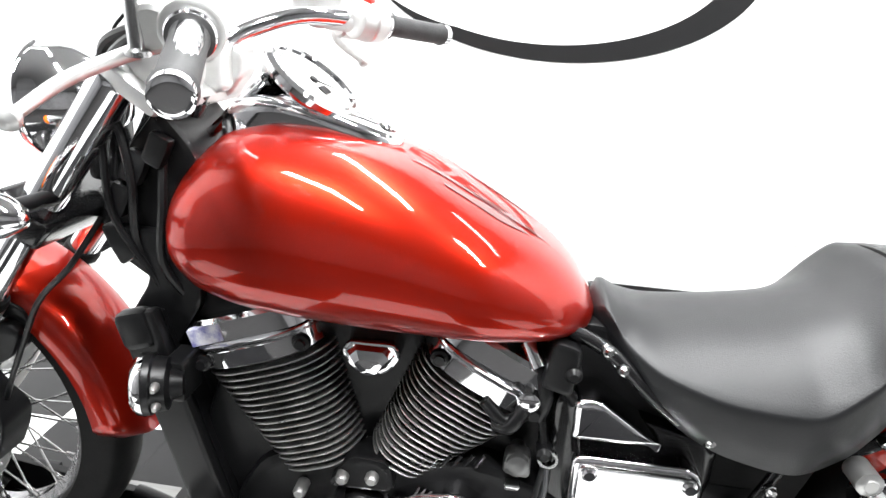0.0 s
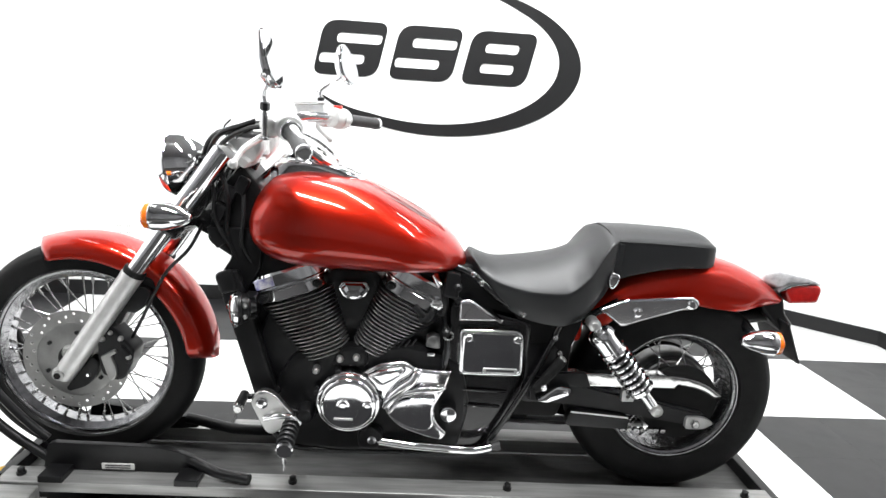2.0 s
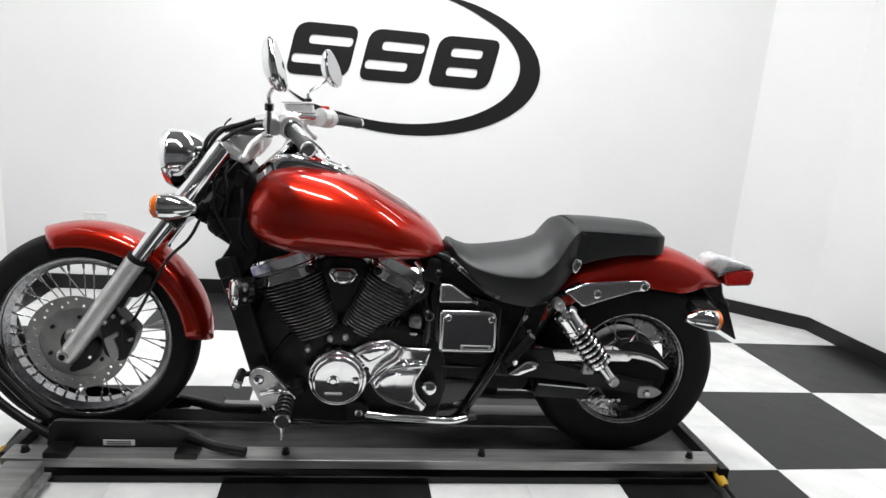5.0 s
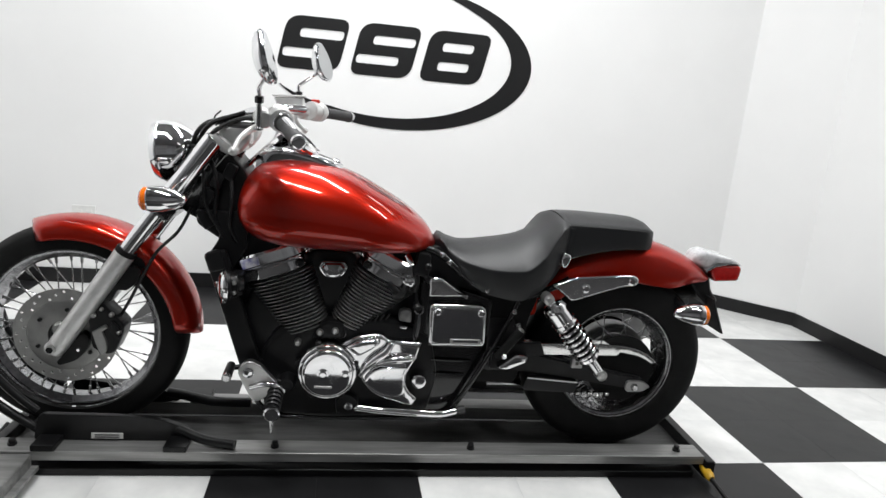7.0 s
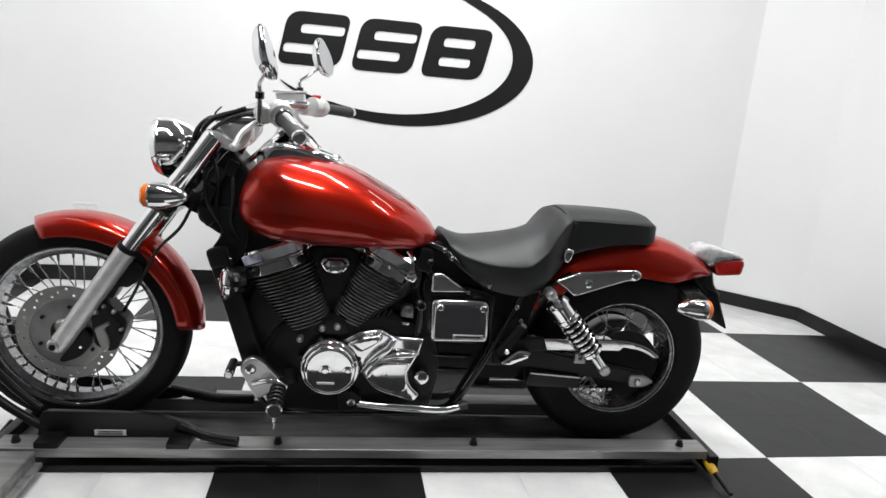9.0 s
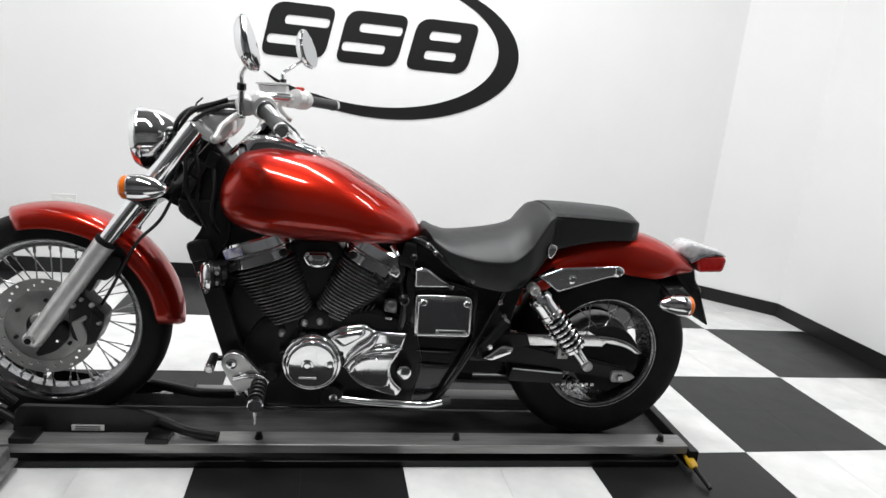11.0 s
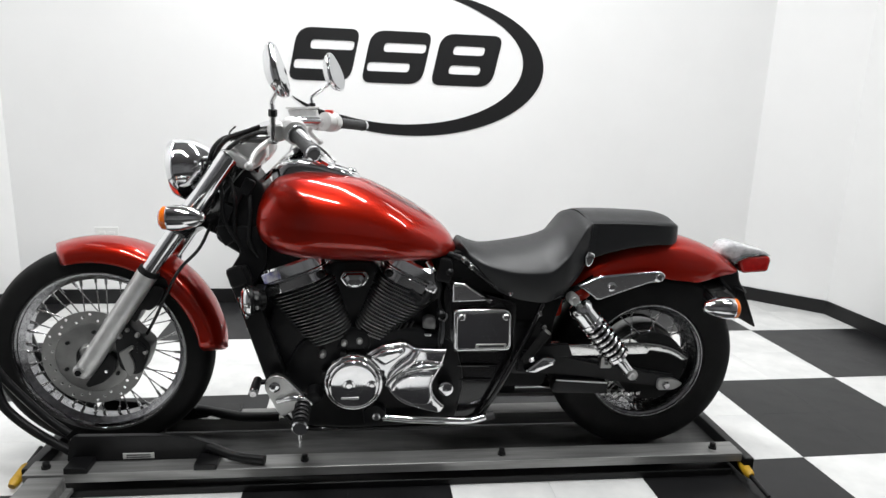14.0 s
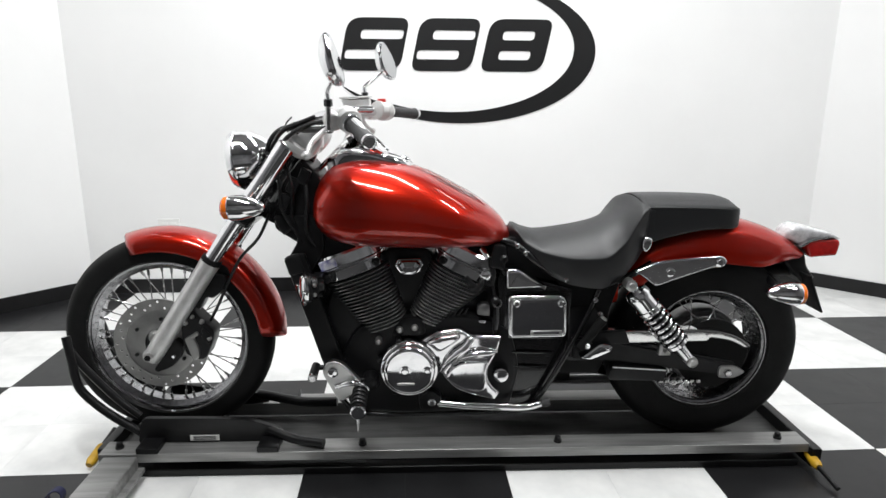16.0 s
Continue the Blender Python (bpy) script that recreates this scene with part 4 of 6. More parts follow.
# rear shock absorbers
for side in (-1, 1):
    y = side * 0.148
    a, b = Vector((0.445, y, 0.572)), Vector((0.642, y, 0.338))
    d = b - a
    bm = bmesh.new()
    turned(bm, a + d * 0.02, a + d * 0.99, [(0, 0.012), (0.05, 0.014), (0.07, 0.030), (0.10, 0.034), (0.13, 0.036), (0.155, 0.034), (0.27, 0.034), (0.275, 0.037), (0.31, 0.037), (0.32, 0.013), (0.72, 0.013), (0.74, 0.034), (0.775, 0.034), (0.79, 0.024), (0.83, 0.018), (1, 0.015)], 28)
    shock = part("shock_absorber", bm, CHROME, bike, "chrome shock absorber with coil spring")
    bm = bmesh.new()
    m, length = frame_of(a, b)
    turns, coil = 7.4, []
    for k in range(int(turns * 14) + 1):
        t = k / 14 * 2 * math.pi
        coil.append(m @ Vector((0.0325 * math.cos(t), 0.0325 * math.sin(t), length * (0.30 + 0.46 * k / (turns * 14)))))
    pipe(bm, coil, 0.0060, 8, smooth=False)
    part("spring", bm, CHROME, shock, "chrome coil spring")
    bm = bmesh.new()
    rod(bm, a + d * 0.30, a + d * 0.75, 0.022, seg=20)
    part("damper_tube", bm, SATIN, shock, "dark damper tube inside the spring")
    for p in (a, b):
        bm = bmesh.new()
        turned(bm, p + Vector((0, -0.022, 0)), p + Vector((0, 0.022, 0)), [(0, 0.008), (0.06, 0.010), (0.10, 0.016), (0.90, 0.016), (0.94, 0.010), (1, 0.008)], 20)
        part("mount_eye", bm, CAST, shock)

# swing arm, chain and its covers
for side in (-1, 1):
    y = side * 0.095
    bm = bmesh.new()
    loft(bm, [[Vector((x, y + sy * 0.018, z + sz * h)) for sy, sz in ((-1, -1), (1, -1), (1, 1), (-1, 1))] for x, z, h in ((0.30, 0.365, 0.034), (0.45, 0.350, 0.032), (0.65, 0.315, 0.026), (0.80, 0.290, 0.022))])
    bmesh.ops.bevel(bm, geom=list(bm.edges), offset=0.006, segments=2, affect="EDGES")
    part("swing_arm", bm, SATIN, bike)
    bm = bmesh.new()
    slab(bm, rounded([(0.745, 0.268, 0.012), (0.80, 0.268, 0.015), (0.826, 0.287, 0.006), (0.80, 0.305, 0.015), (0.745, 0.305, 0.012)]), y - 0.028 * 1, y - 0.018 if side < 0 else y + 0.028, 0.003)
    part("axle_adjuster", bm, CAST, bike)
    bm = bmesh.new()
    turned(bm, (0.770, y + side * 0.020, 0.287), (0.770, y + side * 0.040, 0.287), [(0, 0.013), (0.7, 0.013), (1, 0.009)], 6)
    part("axle_nut", bm, STEEL, bike)
bm = bmesh.new()
slab(bm, rounded([(0.350, 0.386, 0.008), (0.360, 0.419, 0.01), (0.50, 0.424, 0.02), (0.715, 0.425, 0.04), (0.785, 0.407, 0.04), (0.832, 0.372, 0.01), (0.815, 0.362, 0.01), (0.772, 0.388, 0.03), (0.705, 0.399, 0.02), (0.700, 0.387, 0.006), (0.560, 0.386, 0.006)]), -0.128, -0.092, 0.005)
guard = part("chain_guard", bm, GUARD, bike, "polished silver chain guard")
# the guard's dark tile reflection, built as a black plate
bm = bmesh.new()
slab(bm, rounded([(0.349, 0.384, 0.008), (0.359, 0.421, 0.01), (0.450, 0.426, 0.006), (0.466, 0.384, 0.006)]), -0.132, -0.120, 0.003)
part("guard_front", bm, SATIN, guard, "black plate standing for the dark reflection in the chain guard")
bm = bmesh.new()
slab(bm, rounded([(0.405, 0.268, 0.02), (0.418, 0.312, 0.012), (0.584, 0.300, 0.008), (0.582, 0.262, 0.01)]), -0.128, -0.10, 0.004)
part("lower_chain_cover", bm, SATIN, bike)
bm = bmesh.new()
box(bm, (0.500, -0.1285, 0.3045), (0.160, 0.003, 0.004), 0, Matrix.Translation((0.500, 0, 0.3045)) @ pose(0, 0, 0, 0, 4.2, 0) @ Matrix.Translation((-0.500, 0, -0.3045)))
part("cover_edge", bm, SILVER, bike)
bm = bmesh.new()
turned(bm, (RC[0], -0.088, RC[2]), (RC[0], 0.080, RC[2]), [(0, 0.040), (0.02, 0.050), (0.03, 0.068), (0.12, 0.078), (0.30, 0.080), (0.85, 0.080), (1, 0.060)], 48)
part("brake_drum", bm, RUBBER, rw, "dark cast brake drum")
bm = bmesh.new()
wheel_of(bm, [(0.060, -0.034), (0.090, -0.034), (0.094, -0.030), (0.102, -0.030), (0.105, -0.034), (0.112, -0.034), (0.118, -0.026), (0.120, 0.0), (0.118, 0.030), (0.060, 0.034)], RC, 72)
part("drum_shell", bm, DRUM, rw, "ribbed cast aluminium drum shell")
bm = bmesh.new()
slab(bm, circle(RC[0], RC[2], 0.108, 48), -0.100, -0.092)
part("sprocket", bm, RUBBER, bike)
bm = bmesh.new()
turned(bm, (RC[0], 0.050, RC[2]), (RC[0], 0.088, RC[2]), [(0, 0.122), (0.7, 0.122), (0.85, 0.112), (1, 0.06)], 48)
part("brake_panel", bm, RUBBER, bike, "dark brake panel")
bm = bmesh.new()
slab(bm, rounded([(0.555, 0.345, 0.004), (0.590, 0.345, 0.004), (0.590, 0.378, 0.004), (0.555, 0.378, 0.004)]), -0.128, -0.112, 0.002, holes=[circle(0.5725, 0.362, 0.006, 10)])
part("lug", bm, CAST, bike)
for k in range(7):
    bm = bmesh.new()
    box(bm, (0.572 + 0.019 * k, -0.115, 0.258), (0.013, 0.016, 0.011), 0.002, seg=1)
    part("chain_link", bm, STEEL, bike)
bm = bmesh.new()
rod(bm, (0.770, -0.115, 0.287), (0.770, 0.115, 0.287), 0.009)
part("rear_axle", bm, STEEL, bike)
bm = bmesh.new()
slab(bm, rounded([(0.312, 0.352, 0.01), (0.345, 0.345, 0.01), (0.405, 0.372, 0.012), (0.408, 0.392, 0.012), (0.37, 0.398, 0.012)]), -0.160, -0.125, 0.008)
part("passenger_peg_bracket", bm, CHROME, bike, "chrome passenger peg bracket")
bm = bmesh.new()
turned(bm, (0.312, -0.146, 0.377), (0.376, -0.152, 0.470), [(0, 0.008), (0.06, 0.013), (0.9, 0.0145), (0.97, 0.014), (1, 0.010)], 18)
passenger_peg = part("passenger_peg", bm, RUBBER, bike, "folded black rubber passenger footpeg")
bm = bmesh.new()
turned(bm, (0.3755, -0.152, 0.4695), (0.379, -0.1523, 0.4745), [(0, 0.0105), (0.6, 0.0105), (1, 0.006)], 16)
part("end_cap", bm, CAST, passenger_peg)
bm = bmesh.new()
turned(bm, (0.330, -0.155, 0.392), (0.332, -0.170, 0.392), [(0, 0.009), (0.7, 0.009), (1, 0.005)], 12)
part("hinge_bolt", bm, CHROME, passenger_peg, "chrome hinge bolt")

# frame tubes
FRAME_LINES = [
    [(0.06, 0.085, 0.695), (0.13, 0.100, 0.672), (0.20, 0.118, 0.618), (0.27, 0.125, 0.580), (0.36, 0.120, 0.560), (0.45, 0.112, 0.585), (0.52, 0.100, 0.620)],
    [(0.368, 0.118, 0.550), (0.326, 0.120, 0.445), (0.266, 0.120, 0.320), (0.216, 0.114, 0.225), (0.175, 0.100, 0.170), (0.10, 0.090, 0.152), (-0.10, 0.088, 0.148), (-0.30, 0.088, 0.150), (-0.375, 0.088, 0.185), (-0.415, 0.085, 0.290), (-0.465, 0.075, 0.50), (-0.49, 0.05, 0.72), (-0.50, 0.02, 0.84)],
]
for side in (-1, 1):
    for line, r in zip(FRAME_LINES, (0.0100, 0.0080)):
        bm = bmesh.new()
        pipe(bm, [(x, side * y, z) for x, y, z in line], r, 12)
        part("frame_tube", bm, FRAME, bike, "black frame tube")
bm = bmesh.new()
pipe(bm, [(-0.50, 0, 0.86), (-0.42, 0, 0.82), (-0.20, 0, 0.75), (0.05, 0, 0.69), (0.12, 0, 0.655)], 0.024, 14)
rod(bm, (-0.575, 0, 0.735), (-0.475, 0, 0.935), 0.036, seg=20)
part("backbone", bm, FRAME, bike)
# black covers, hoses and horn round the steering head
bm = bmesh.new()
slab(bm, rounded([(-0.565, 0.720, 0.02), (-0.480, 0.665, 0.03), (-0.405, 0.700, 0.02), (-0.418, 0.860, 0.03), (-0.475, 0.925, 0.02), (-0.535, 0.850, 0.02)]), -0.075, 0.075, 0.012)
part("neck_cover", bm, SATIN, bike, "black plastic cover at the steering head")
bm = bmesh.new()
slab(bm, rounded([(-0.560, 0.760, 0.01), (-0.551, 0.735, 0.008), (-0.533, 0.702, 0.008), (-0.506, 0.722, 0.006), (-0.494, 0.702, 0.008), (-0.497, 0.680, 0.01), (-0.531, 0.625, 0.008), (-0.525, 0.586, 0.01), (-0.470, 0.570, 0.01), (-0.42, 0.66, 0.01), (-0.42, 0.76, 0.01)]), -0.090, 0.090, 0.005)
part("lower_neck_cover", bm, SATIN, bike, "black plastic cover under the steering head")
# black slab added to fill the gap below the tank's front
bm = bmesh.new()
slab(bm, rounded([(-0.445, 0.60, 0.01), (-0.400, 0.585, 0.01), (-0.330, 0.650, 0.01), (-0.300, 0.700, 0.01), (-0.420, 0.730, 0.01)]), -0.075, 0.075, 0.006)
part("tank_mount", bm, SATIN, bike)
hx, hy, hz = -0.466, -0.166, 0.573
bm = bmesh.new()
turned(bm, (hx, hy, hz), (hx + 0.048, hy + 0.016, hz), [(0, 0.036), (0.08, 0.041), (0.25, 0.041), (0.30, 0.037), (0.62, 0.035), (0.70, 0.022), (1, 0.016)], 32)
horn = part("horn", bm, SATIN, bike, "round black horn with chrome ring")
bm = bmesh.new()
turned(bm, (hx - 0.014, hy - 0.0047, hz), (hx + 0.004, hy + 0.0013, hz), [(0, 0.018), (0.2, 0.034), (0.6, 0.041), (1, 0.0425)], 32)
part("horn_ring", bm, CHROME, horn, "chrome horn ring")
for dx, dz in ((0.030, 0.015), (0.030, -0.012)):
    bm = bmesh.new()
    turned(bm, (hx + dx, hy - 0.022, hz + dz), (hx + dx + 0.004, hy - 0.036, hz + dz), [(0, 0.006), (0.5, 0.006), (1, 0.003)], 10)
    part("terminal", bm, CAST, horn)
bm = bmesh.new()
slab(bm, rounded([(-0.45, 0.60, 0.005), (-0.42, 0.60, 0.005), (-0.42, 0.54, 0.005), (-0.45, 0.54, 0.005)]), -0.150, -0.10, 0.003)
part("horn_bracket", bm, SATIN, horn)
for pts, r in (([(-0.575, -0.05, 0.93), (-0.52, -0.09, 0.90), (-0.50, -0.10, 0.83), (-0.505, -0.09, 0.74), (-0.47, -0.08, 0.66)], 0.006),
               ([(-0.56, -0.06, 0.92), (-0.535, -0.10, 0.86), (-0.53, -0.10, 0.78), (-0.49, -0.09, 0.70), (-0.455, -0.07, 0.62)], 0.005),
               ([(-0.47, -0.07, 0.88), (-0.46, -0.10, 0.80), (-0.465, -0.10, 0.72), (-0.44, -0.08, 0.66)], 0.006)):
    bm = bmesh.new()
    pipe(bm, pts, r, 8)
    part("hose", bm, SATIN, bike)
for x, z in ((-0.500, 0.845), (-0.525, 0.800), (-0.468, 0.870)):
    bm = bmesh.new()
    box(bm, (x, -0.088, z), (0.030, 0.020, 0.045), 0.006, Matrix.Translation((x, 0, z)) @ pose(0, 0, 0, 0, 25, 0) @ Matrix.Translation((-x, 0, -z)))
    part("connector", bm, SATIN, bike)

# radiator
RM = Matrix.Translation((-0.447, 0, 0.485)) @ pose(0, 0, 0, 0, -17, 0)
bm = bmesh.new()
box(bm, (0, 0, 0), (0.045, 0.200, 0.330), 0.006, RM)
radiator = part("radiator", bm, SATIN, bike, "black radiator in front of the engine")
for side in (-1, 1):
    bm = bmesh.new()
    box(bm, (-0.002, side * 0.113, 0.0), (0.060, 0.026, 0.350), 0.009, RM)
    part("radiator_tank", bm, SATIN, radiator)
    bm = bmesh.new()
    box(bm, (-0.008, side * 0.116, 0.150), (0.050, 0.032, 0.058), 0.012, RM)
    part("radiator_shroud", bm, SATIN, radiator)
for k in range(26):
    bm = bmesh.new()
    box(bm, (-0.024, 0, -0.15 + 0.012 * k), (0.006, 0.196, 0.0016), 0, RM)
    part("radiator_fin", bm, ENGINE, radiator, smooth=False)
for z, r in ((0.565, 0.010), (0.540, 0.008), (0.515, 0.008)):
    bm = bmesh.new()
    turned(bm, (-0.488 + (0.565 - z) * 0.3, -0.125, z), (-0.488 + (0.565 - z) * 0.3, -0.138, z), [(0, r), (0.5, r), (1, r * 0.5)], 14)
    part("reflector_bolt", bm, CHROME, radiator)

# engine
bm = bmesh.new()
slab(bm, rounded([(-0.36, 0.165, 0.03), (-0.20, 0.150, 0.03), (0.12, 0.160, 0.03), (0.15, 0.30, 0.04), (0.12, 0.42, 0.04), (0.0, 0.475, 0.03), (-0.185, 0.455, 0.02), (-0.33, 0.44, 0.04), (-0.385, 0.34, 0.04)]), -0.100, 0.100, 0.014)
crankcase = part("crankcase", bm, ENGINE, bike, "black painted engine case")
bm = bmesh.new()
slab(bm, rounded([(-0.43, 0.46, 0.02), (-0.36, 0.30, 0.03), (-0.30, 0.40, 0.03), (-0.33, 0.50, 0.03), (-0.40, 0.56, 0.02)]), -0.085, 0.085, 0.010)
part("front_engine_cover", bm, ENGINE, bike)
bm = bmesh.new()
slab(bm, rounded([(-0.10, 0.60, 0.02), (-0.120, 0.44, 0.01), (-0.25, 0.44, 0.01), (-0.27, 0.60, 0.02), (-0.25, 0.655, 0.02), (-0.12, 0.655, 0.02)]), -0.050, 0.07, 0.010)
part("intake_housing", bm, ENGINE, bike)

N_FIN = 17


def cylinder(base, top, w0, w1, name, lean):
    """A finned barrel with a rounded front; base and top: the middles of the lowest and highest fin."""
    base, top = Vector(base), Vector(top)
    d = Vector((math.sin(radians(lean)), 0, math.cos(radians(lean))))
    side = Vector((d.z, 0, -d.x))
    m3 = Matrix((side, Vector((0, 1, 0)), d)).transposed().to_4x4()

    def ring(f, grow, deep, power, up=0.0):
        m = Matrix.Translation(base.lerp(top, f)) @ m3
        return [m @ Vector((x, y, up)) for x, y in superellipse((w0 + (w1 - w0) * f) / 2 * grow, deep, power)]

    bm = bmesh.new()
    loft(bm, [ring(-0.12, 0.86, 0.096, 2.6), ring(1.02, 0.86, 0.096, 2.6)])
    body = part(name, bm, ENGINE, bike, "finned black engine cylinder")
    for k in range(N_FIN):
        f = (k + 0.5) / N_FIN
        bm = bmesh.new()
        loft(bm, [ring(f, 0.990, 0.1105, 3.0, -0.0017), ring(f, 1.0, 0.112, 3.0, -0.0006), ring(f, 1.0, 0.112, 3.0, 0.0006), ring(f, 0.990, 0.1105, 3.0, 0.0014)])
        part("fin", bm, FIN, body, smooth=False)
    m = Matrix.Translation(top) @ m3
    bm = bmesh.new()
    loft(bm, [ring(1, 0.94, 0.113, 3.2, 0.005), ring(1, 0.97, 0.116, 3.2, 0.008), ring(1, 0.97, 0.116, 3.2, 0.032), ring(1, 0.94, 0.113, 3.2, 0.035)])
    cap = part("head_cover", bm, CHROME, body, "chrome cylinder head cover", sharp=25)
    bm = bmesh.new()
    loft(bm, [ring(1, 0.95, 0.112, 3.6, 0.0352), ring(1, 0.98, 0.117, 3.6, 0.038), ring(1, 0.98, 0.117, 3.6, 0.041), ring(1, 0.93, 0.109, 3.6, 0.044)])
    part("cover_flange", bm, CHROME, cap, sharp=25)
    bm = bmesh.new()
    loft(bm, [ring(1, 0.94, 0.107, 4.5, 0.0442), ring(1, 0.92, 0.105, 4.5, 0.072), ring(1, 0.88, 0.100, 4.5, 0.078)])
    part("cover_top", bm, CHROME, cap, sharp=25)
    for sx in (-0.36, 0.36):
        bm = bmesh.new()
        p = m @ Vector((sx * w1, -0.100, 0.020))
        turned(bm, p, p + Vector((0, -0.016, 0)), [(0, 0.012), (0.6, 0.012), (0.7, 0.008), (1, 0.007)], 16)
        part("cover_bolt", bm, SATIN, cap)
    return body, m


front_cyl, fm = cylinder((-0.248, 0, 0.426), (-0.336, 0, 0.586), 0.138, 0.208, "front_cylinder", -20)
rear_cyl, _ = cylinder((-0.137, 0, 0.444), (-0.027, 0, 0.584), 0.100, 0.204, "rear_cylinder", 26)
bm = bmesh.new()
box(bm, (-0.056, -0.1010, 0.058), (0.050, 0.012, 0.026), 0.001, fm, 1)
part("sticker", bm, BLUE, front_cyl, "small printed sticker")
# black plug lead on the rear cylinder
bm = bmesh.new()
pipe(bm, [(0.000, -0.108, 0.548), (0.018, -0.122, 0.556), (0.030, -0.118, 0.580), (0.040, -0.080, 0.620)], [0.012, 0.011, 0.008, 0.006], 12)
part("plug_lead", bm, SATIN, rear_cyl, "black spark plug lead")
# chrome intake cover between the cylinders: a faceted shield with a sunken top
bm = bmesh.new()
slab(bm, rounded([(-0.222, 0.616, 0.008), (-0.212, 0.633, 0.006), (-0.148, 0.635, 0.006), (-0.138, 0.618, 0.008), (-0.150, 0.596, 0.006), (-0.163, 0.586, 0.008), (-0.196, 0.585, 0.008), (-0.209, 0.595, 0.006)], 3), -0.090, -0.050, 0.004)
badge = part("air_intake_cover", bm, CHROME, bike, "small chrome intake cover", sharp=20)
bm = bmesh.new()
loft(bm, [[Vector((-0.180 + (x + 0.180) * f, y, 0.611 + (z - 0.611) * f + dz)) for x, z in ((-0.214, 0.618), (-0.203, 0.630), (-0.157, 0.631), (-0.146, 0.619), (-0.158, 0.598), (-0.170, 0.590), (-0.190, 0.590), (-0.202, 0.597))]
          for f, y, dz in ((1.0, -0.089, 0), (0.80, -0.100, 0), (0.55, -0.106, -0.006), (0.12, -0.107, -0.010))])
part("raised_panel", bm, CHROME, badge, sharp=15)

# round alternator cover
CC = (-0.181, 0.316)
bm = bmesh.new()
turned(bm, (CC[0], -0.155, CC[1] - 0.0015), (CC[0], -0.085, CC[1] + 0.0012), [(0, 0.0), (0, 0.030), (0, 0.062), (0.02, 0.067), (0.06, 0.072), (0.14, 0.075), (0.16, 0.080), (0.22, 0.085), (0.36, 0.088), (1, 0.090)], 64)
cover = part("alternator_cover", bm, CHROME, bike, "round chrome alternator cover")
for dx, dz, r in ((-0.012, 0.0, 0.014), (0.052, 0.001, 0.011)):
    bm = bmesh.new()
    turned(bm, (CC[0] + dx, -0.163, CC[1] + dz), (CC[0] + dx, -0.152, CC[1] + dz), [(0, r * 0.45), (0.1, r * 0.75), (0.5, r * 0.8), (0.55, r * 1.2), (1, r * 1.3)], 24)
    part("plug", bm, CHROME, cover)
bm = bmesh.new()
box(bm, (CC[0] - 0.010, -0.1555, CC[1] - 0.040), (0.050, 0.002, 0.007), 0.001, seg=1)
part("maker_bar", bm, CAST, cover)
for ang in (60, 110, 165, 240, 300, 20):
    a = radians(ang)
    bm = bmesh.new()
    rod(bm, (CC[0] + 0.087 * math.cos(a), -0.135, CC[1] + 0.087 * math.sin(a)), (CC[0] + 0.087 * math.cos(a), -0.105, CC[1] + 0.087 * math.sin(a)), 0.0085, seg=12, edge=0.002)
    part("case_bolt", bm, ENGINE, cover)
# sculpted gear-side cover
bm = bmesh.new()
slab(bm, rounded([(-0.147, 0.398, 0.012), (-0.106, 0.425, 0.03), (-0.036, 0.438, 0.02), (-0.006, 0.416, 0.015), (0.088, 0.412, 0.004), (0.078, 0.366, 0.04), (0.046, 0.302, 0.03), (0.056, 0.262, 0.02), (0.088, 0.234, 0.008), (0.072, 0.208, 0.012), (0.010, 0.226, 0.05), (-0.044, 0.244, 0.04), (-0.083, 0.287, 0.03), (-0.094, 0.330, 0.03)], 8), -0.134, -0.085, 0.009, seg=4)
gear = part("gear_cover", bm, CHROME, bike, "sculpted chrome gear cover", sharp=50)
bm = bmesh.new()
pillow(bm, rounded([(-0.136, 0.397, 0.01), (-0.100, 0.419, 0.02), (-0.040, 0.429, 0.012), (-0.030, 0.412, 0.012), (-0.066, 0.384, 0.02), (-0.098, 0.366, 0.012)], 6), -0.132, -0.152, 0.60)
part("upper_bulge", bm, CHROME, gear, sharp=60)
bm = bmesh.new()
pipe(bm, [(-0.086, -0.138, 0.306), (-0.072, -0.146, 0.336), (-0.046, -0.150, 0.364), (-0.018, -0.150, 0.386), (-0.004, -0.146, 0.408), (0.010, -0.138, 0.414)], [0.006, 0.011, 0.013, 0.012, 0.010, 0.004], 14)
part("cover_ridge", bm, CHROME, gear)
bm = bmesh.new()
pipe(bm, [(-0.060, -0.138, 0.328), (-0.030, -0.145, 0.352), (0.012, -0.147, 0.364), (0.052, -0.144, 0.366), (0.074, -0.138, 0.368)], [0.004, 0.009, 0.011, 0.009, 0.004], 14)
part("cover_ridge", bm, CHROME, gear)
TIP = Matrix.Translation((0, -0.145, 0.30)) @ pose(0, 0, 0, 1.8, 0, 0) @ Matrix.Translation((0, 0.145, -0.30))
bm = bmesh.new()
slab(bm, rounded([(-0.078, 0.291, 0.012), (-0.060, 0.318, 0.02), (-0.030, 0.338, 0.02), (0.050, 0.342, 0.008), (0.040, 0.302, 0.03), (0.050, 0.262, 0.012), (0.030, 0.246, 0.03), (-0.020, 0.250, 0.04)], 8), -0.1490, -0.130, 0.004, seg=3, m=TIP)
part("raised_panel", bm, CHROME, gear)
bm = bmesh.new()
turned(bm, (0.086, -0.150, 0.296), (0.086, -0.10, 0.296), [(0, 0.014), (0.06, 0.021), (0.3, 0.024), (1, 0.024)], 28)
part("pivot_cap", bm, CHROME, bike, "chrome pivot cap")

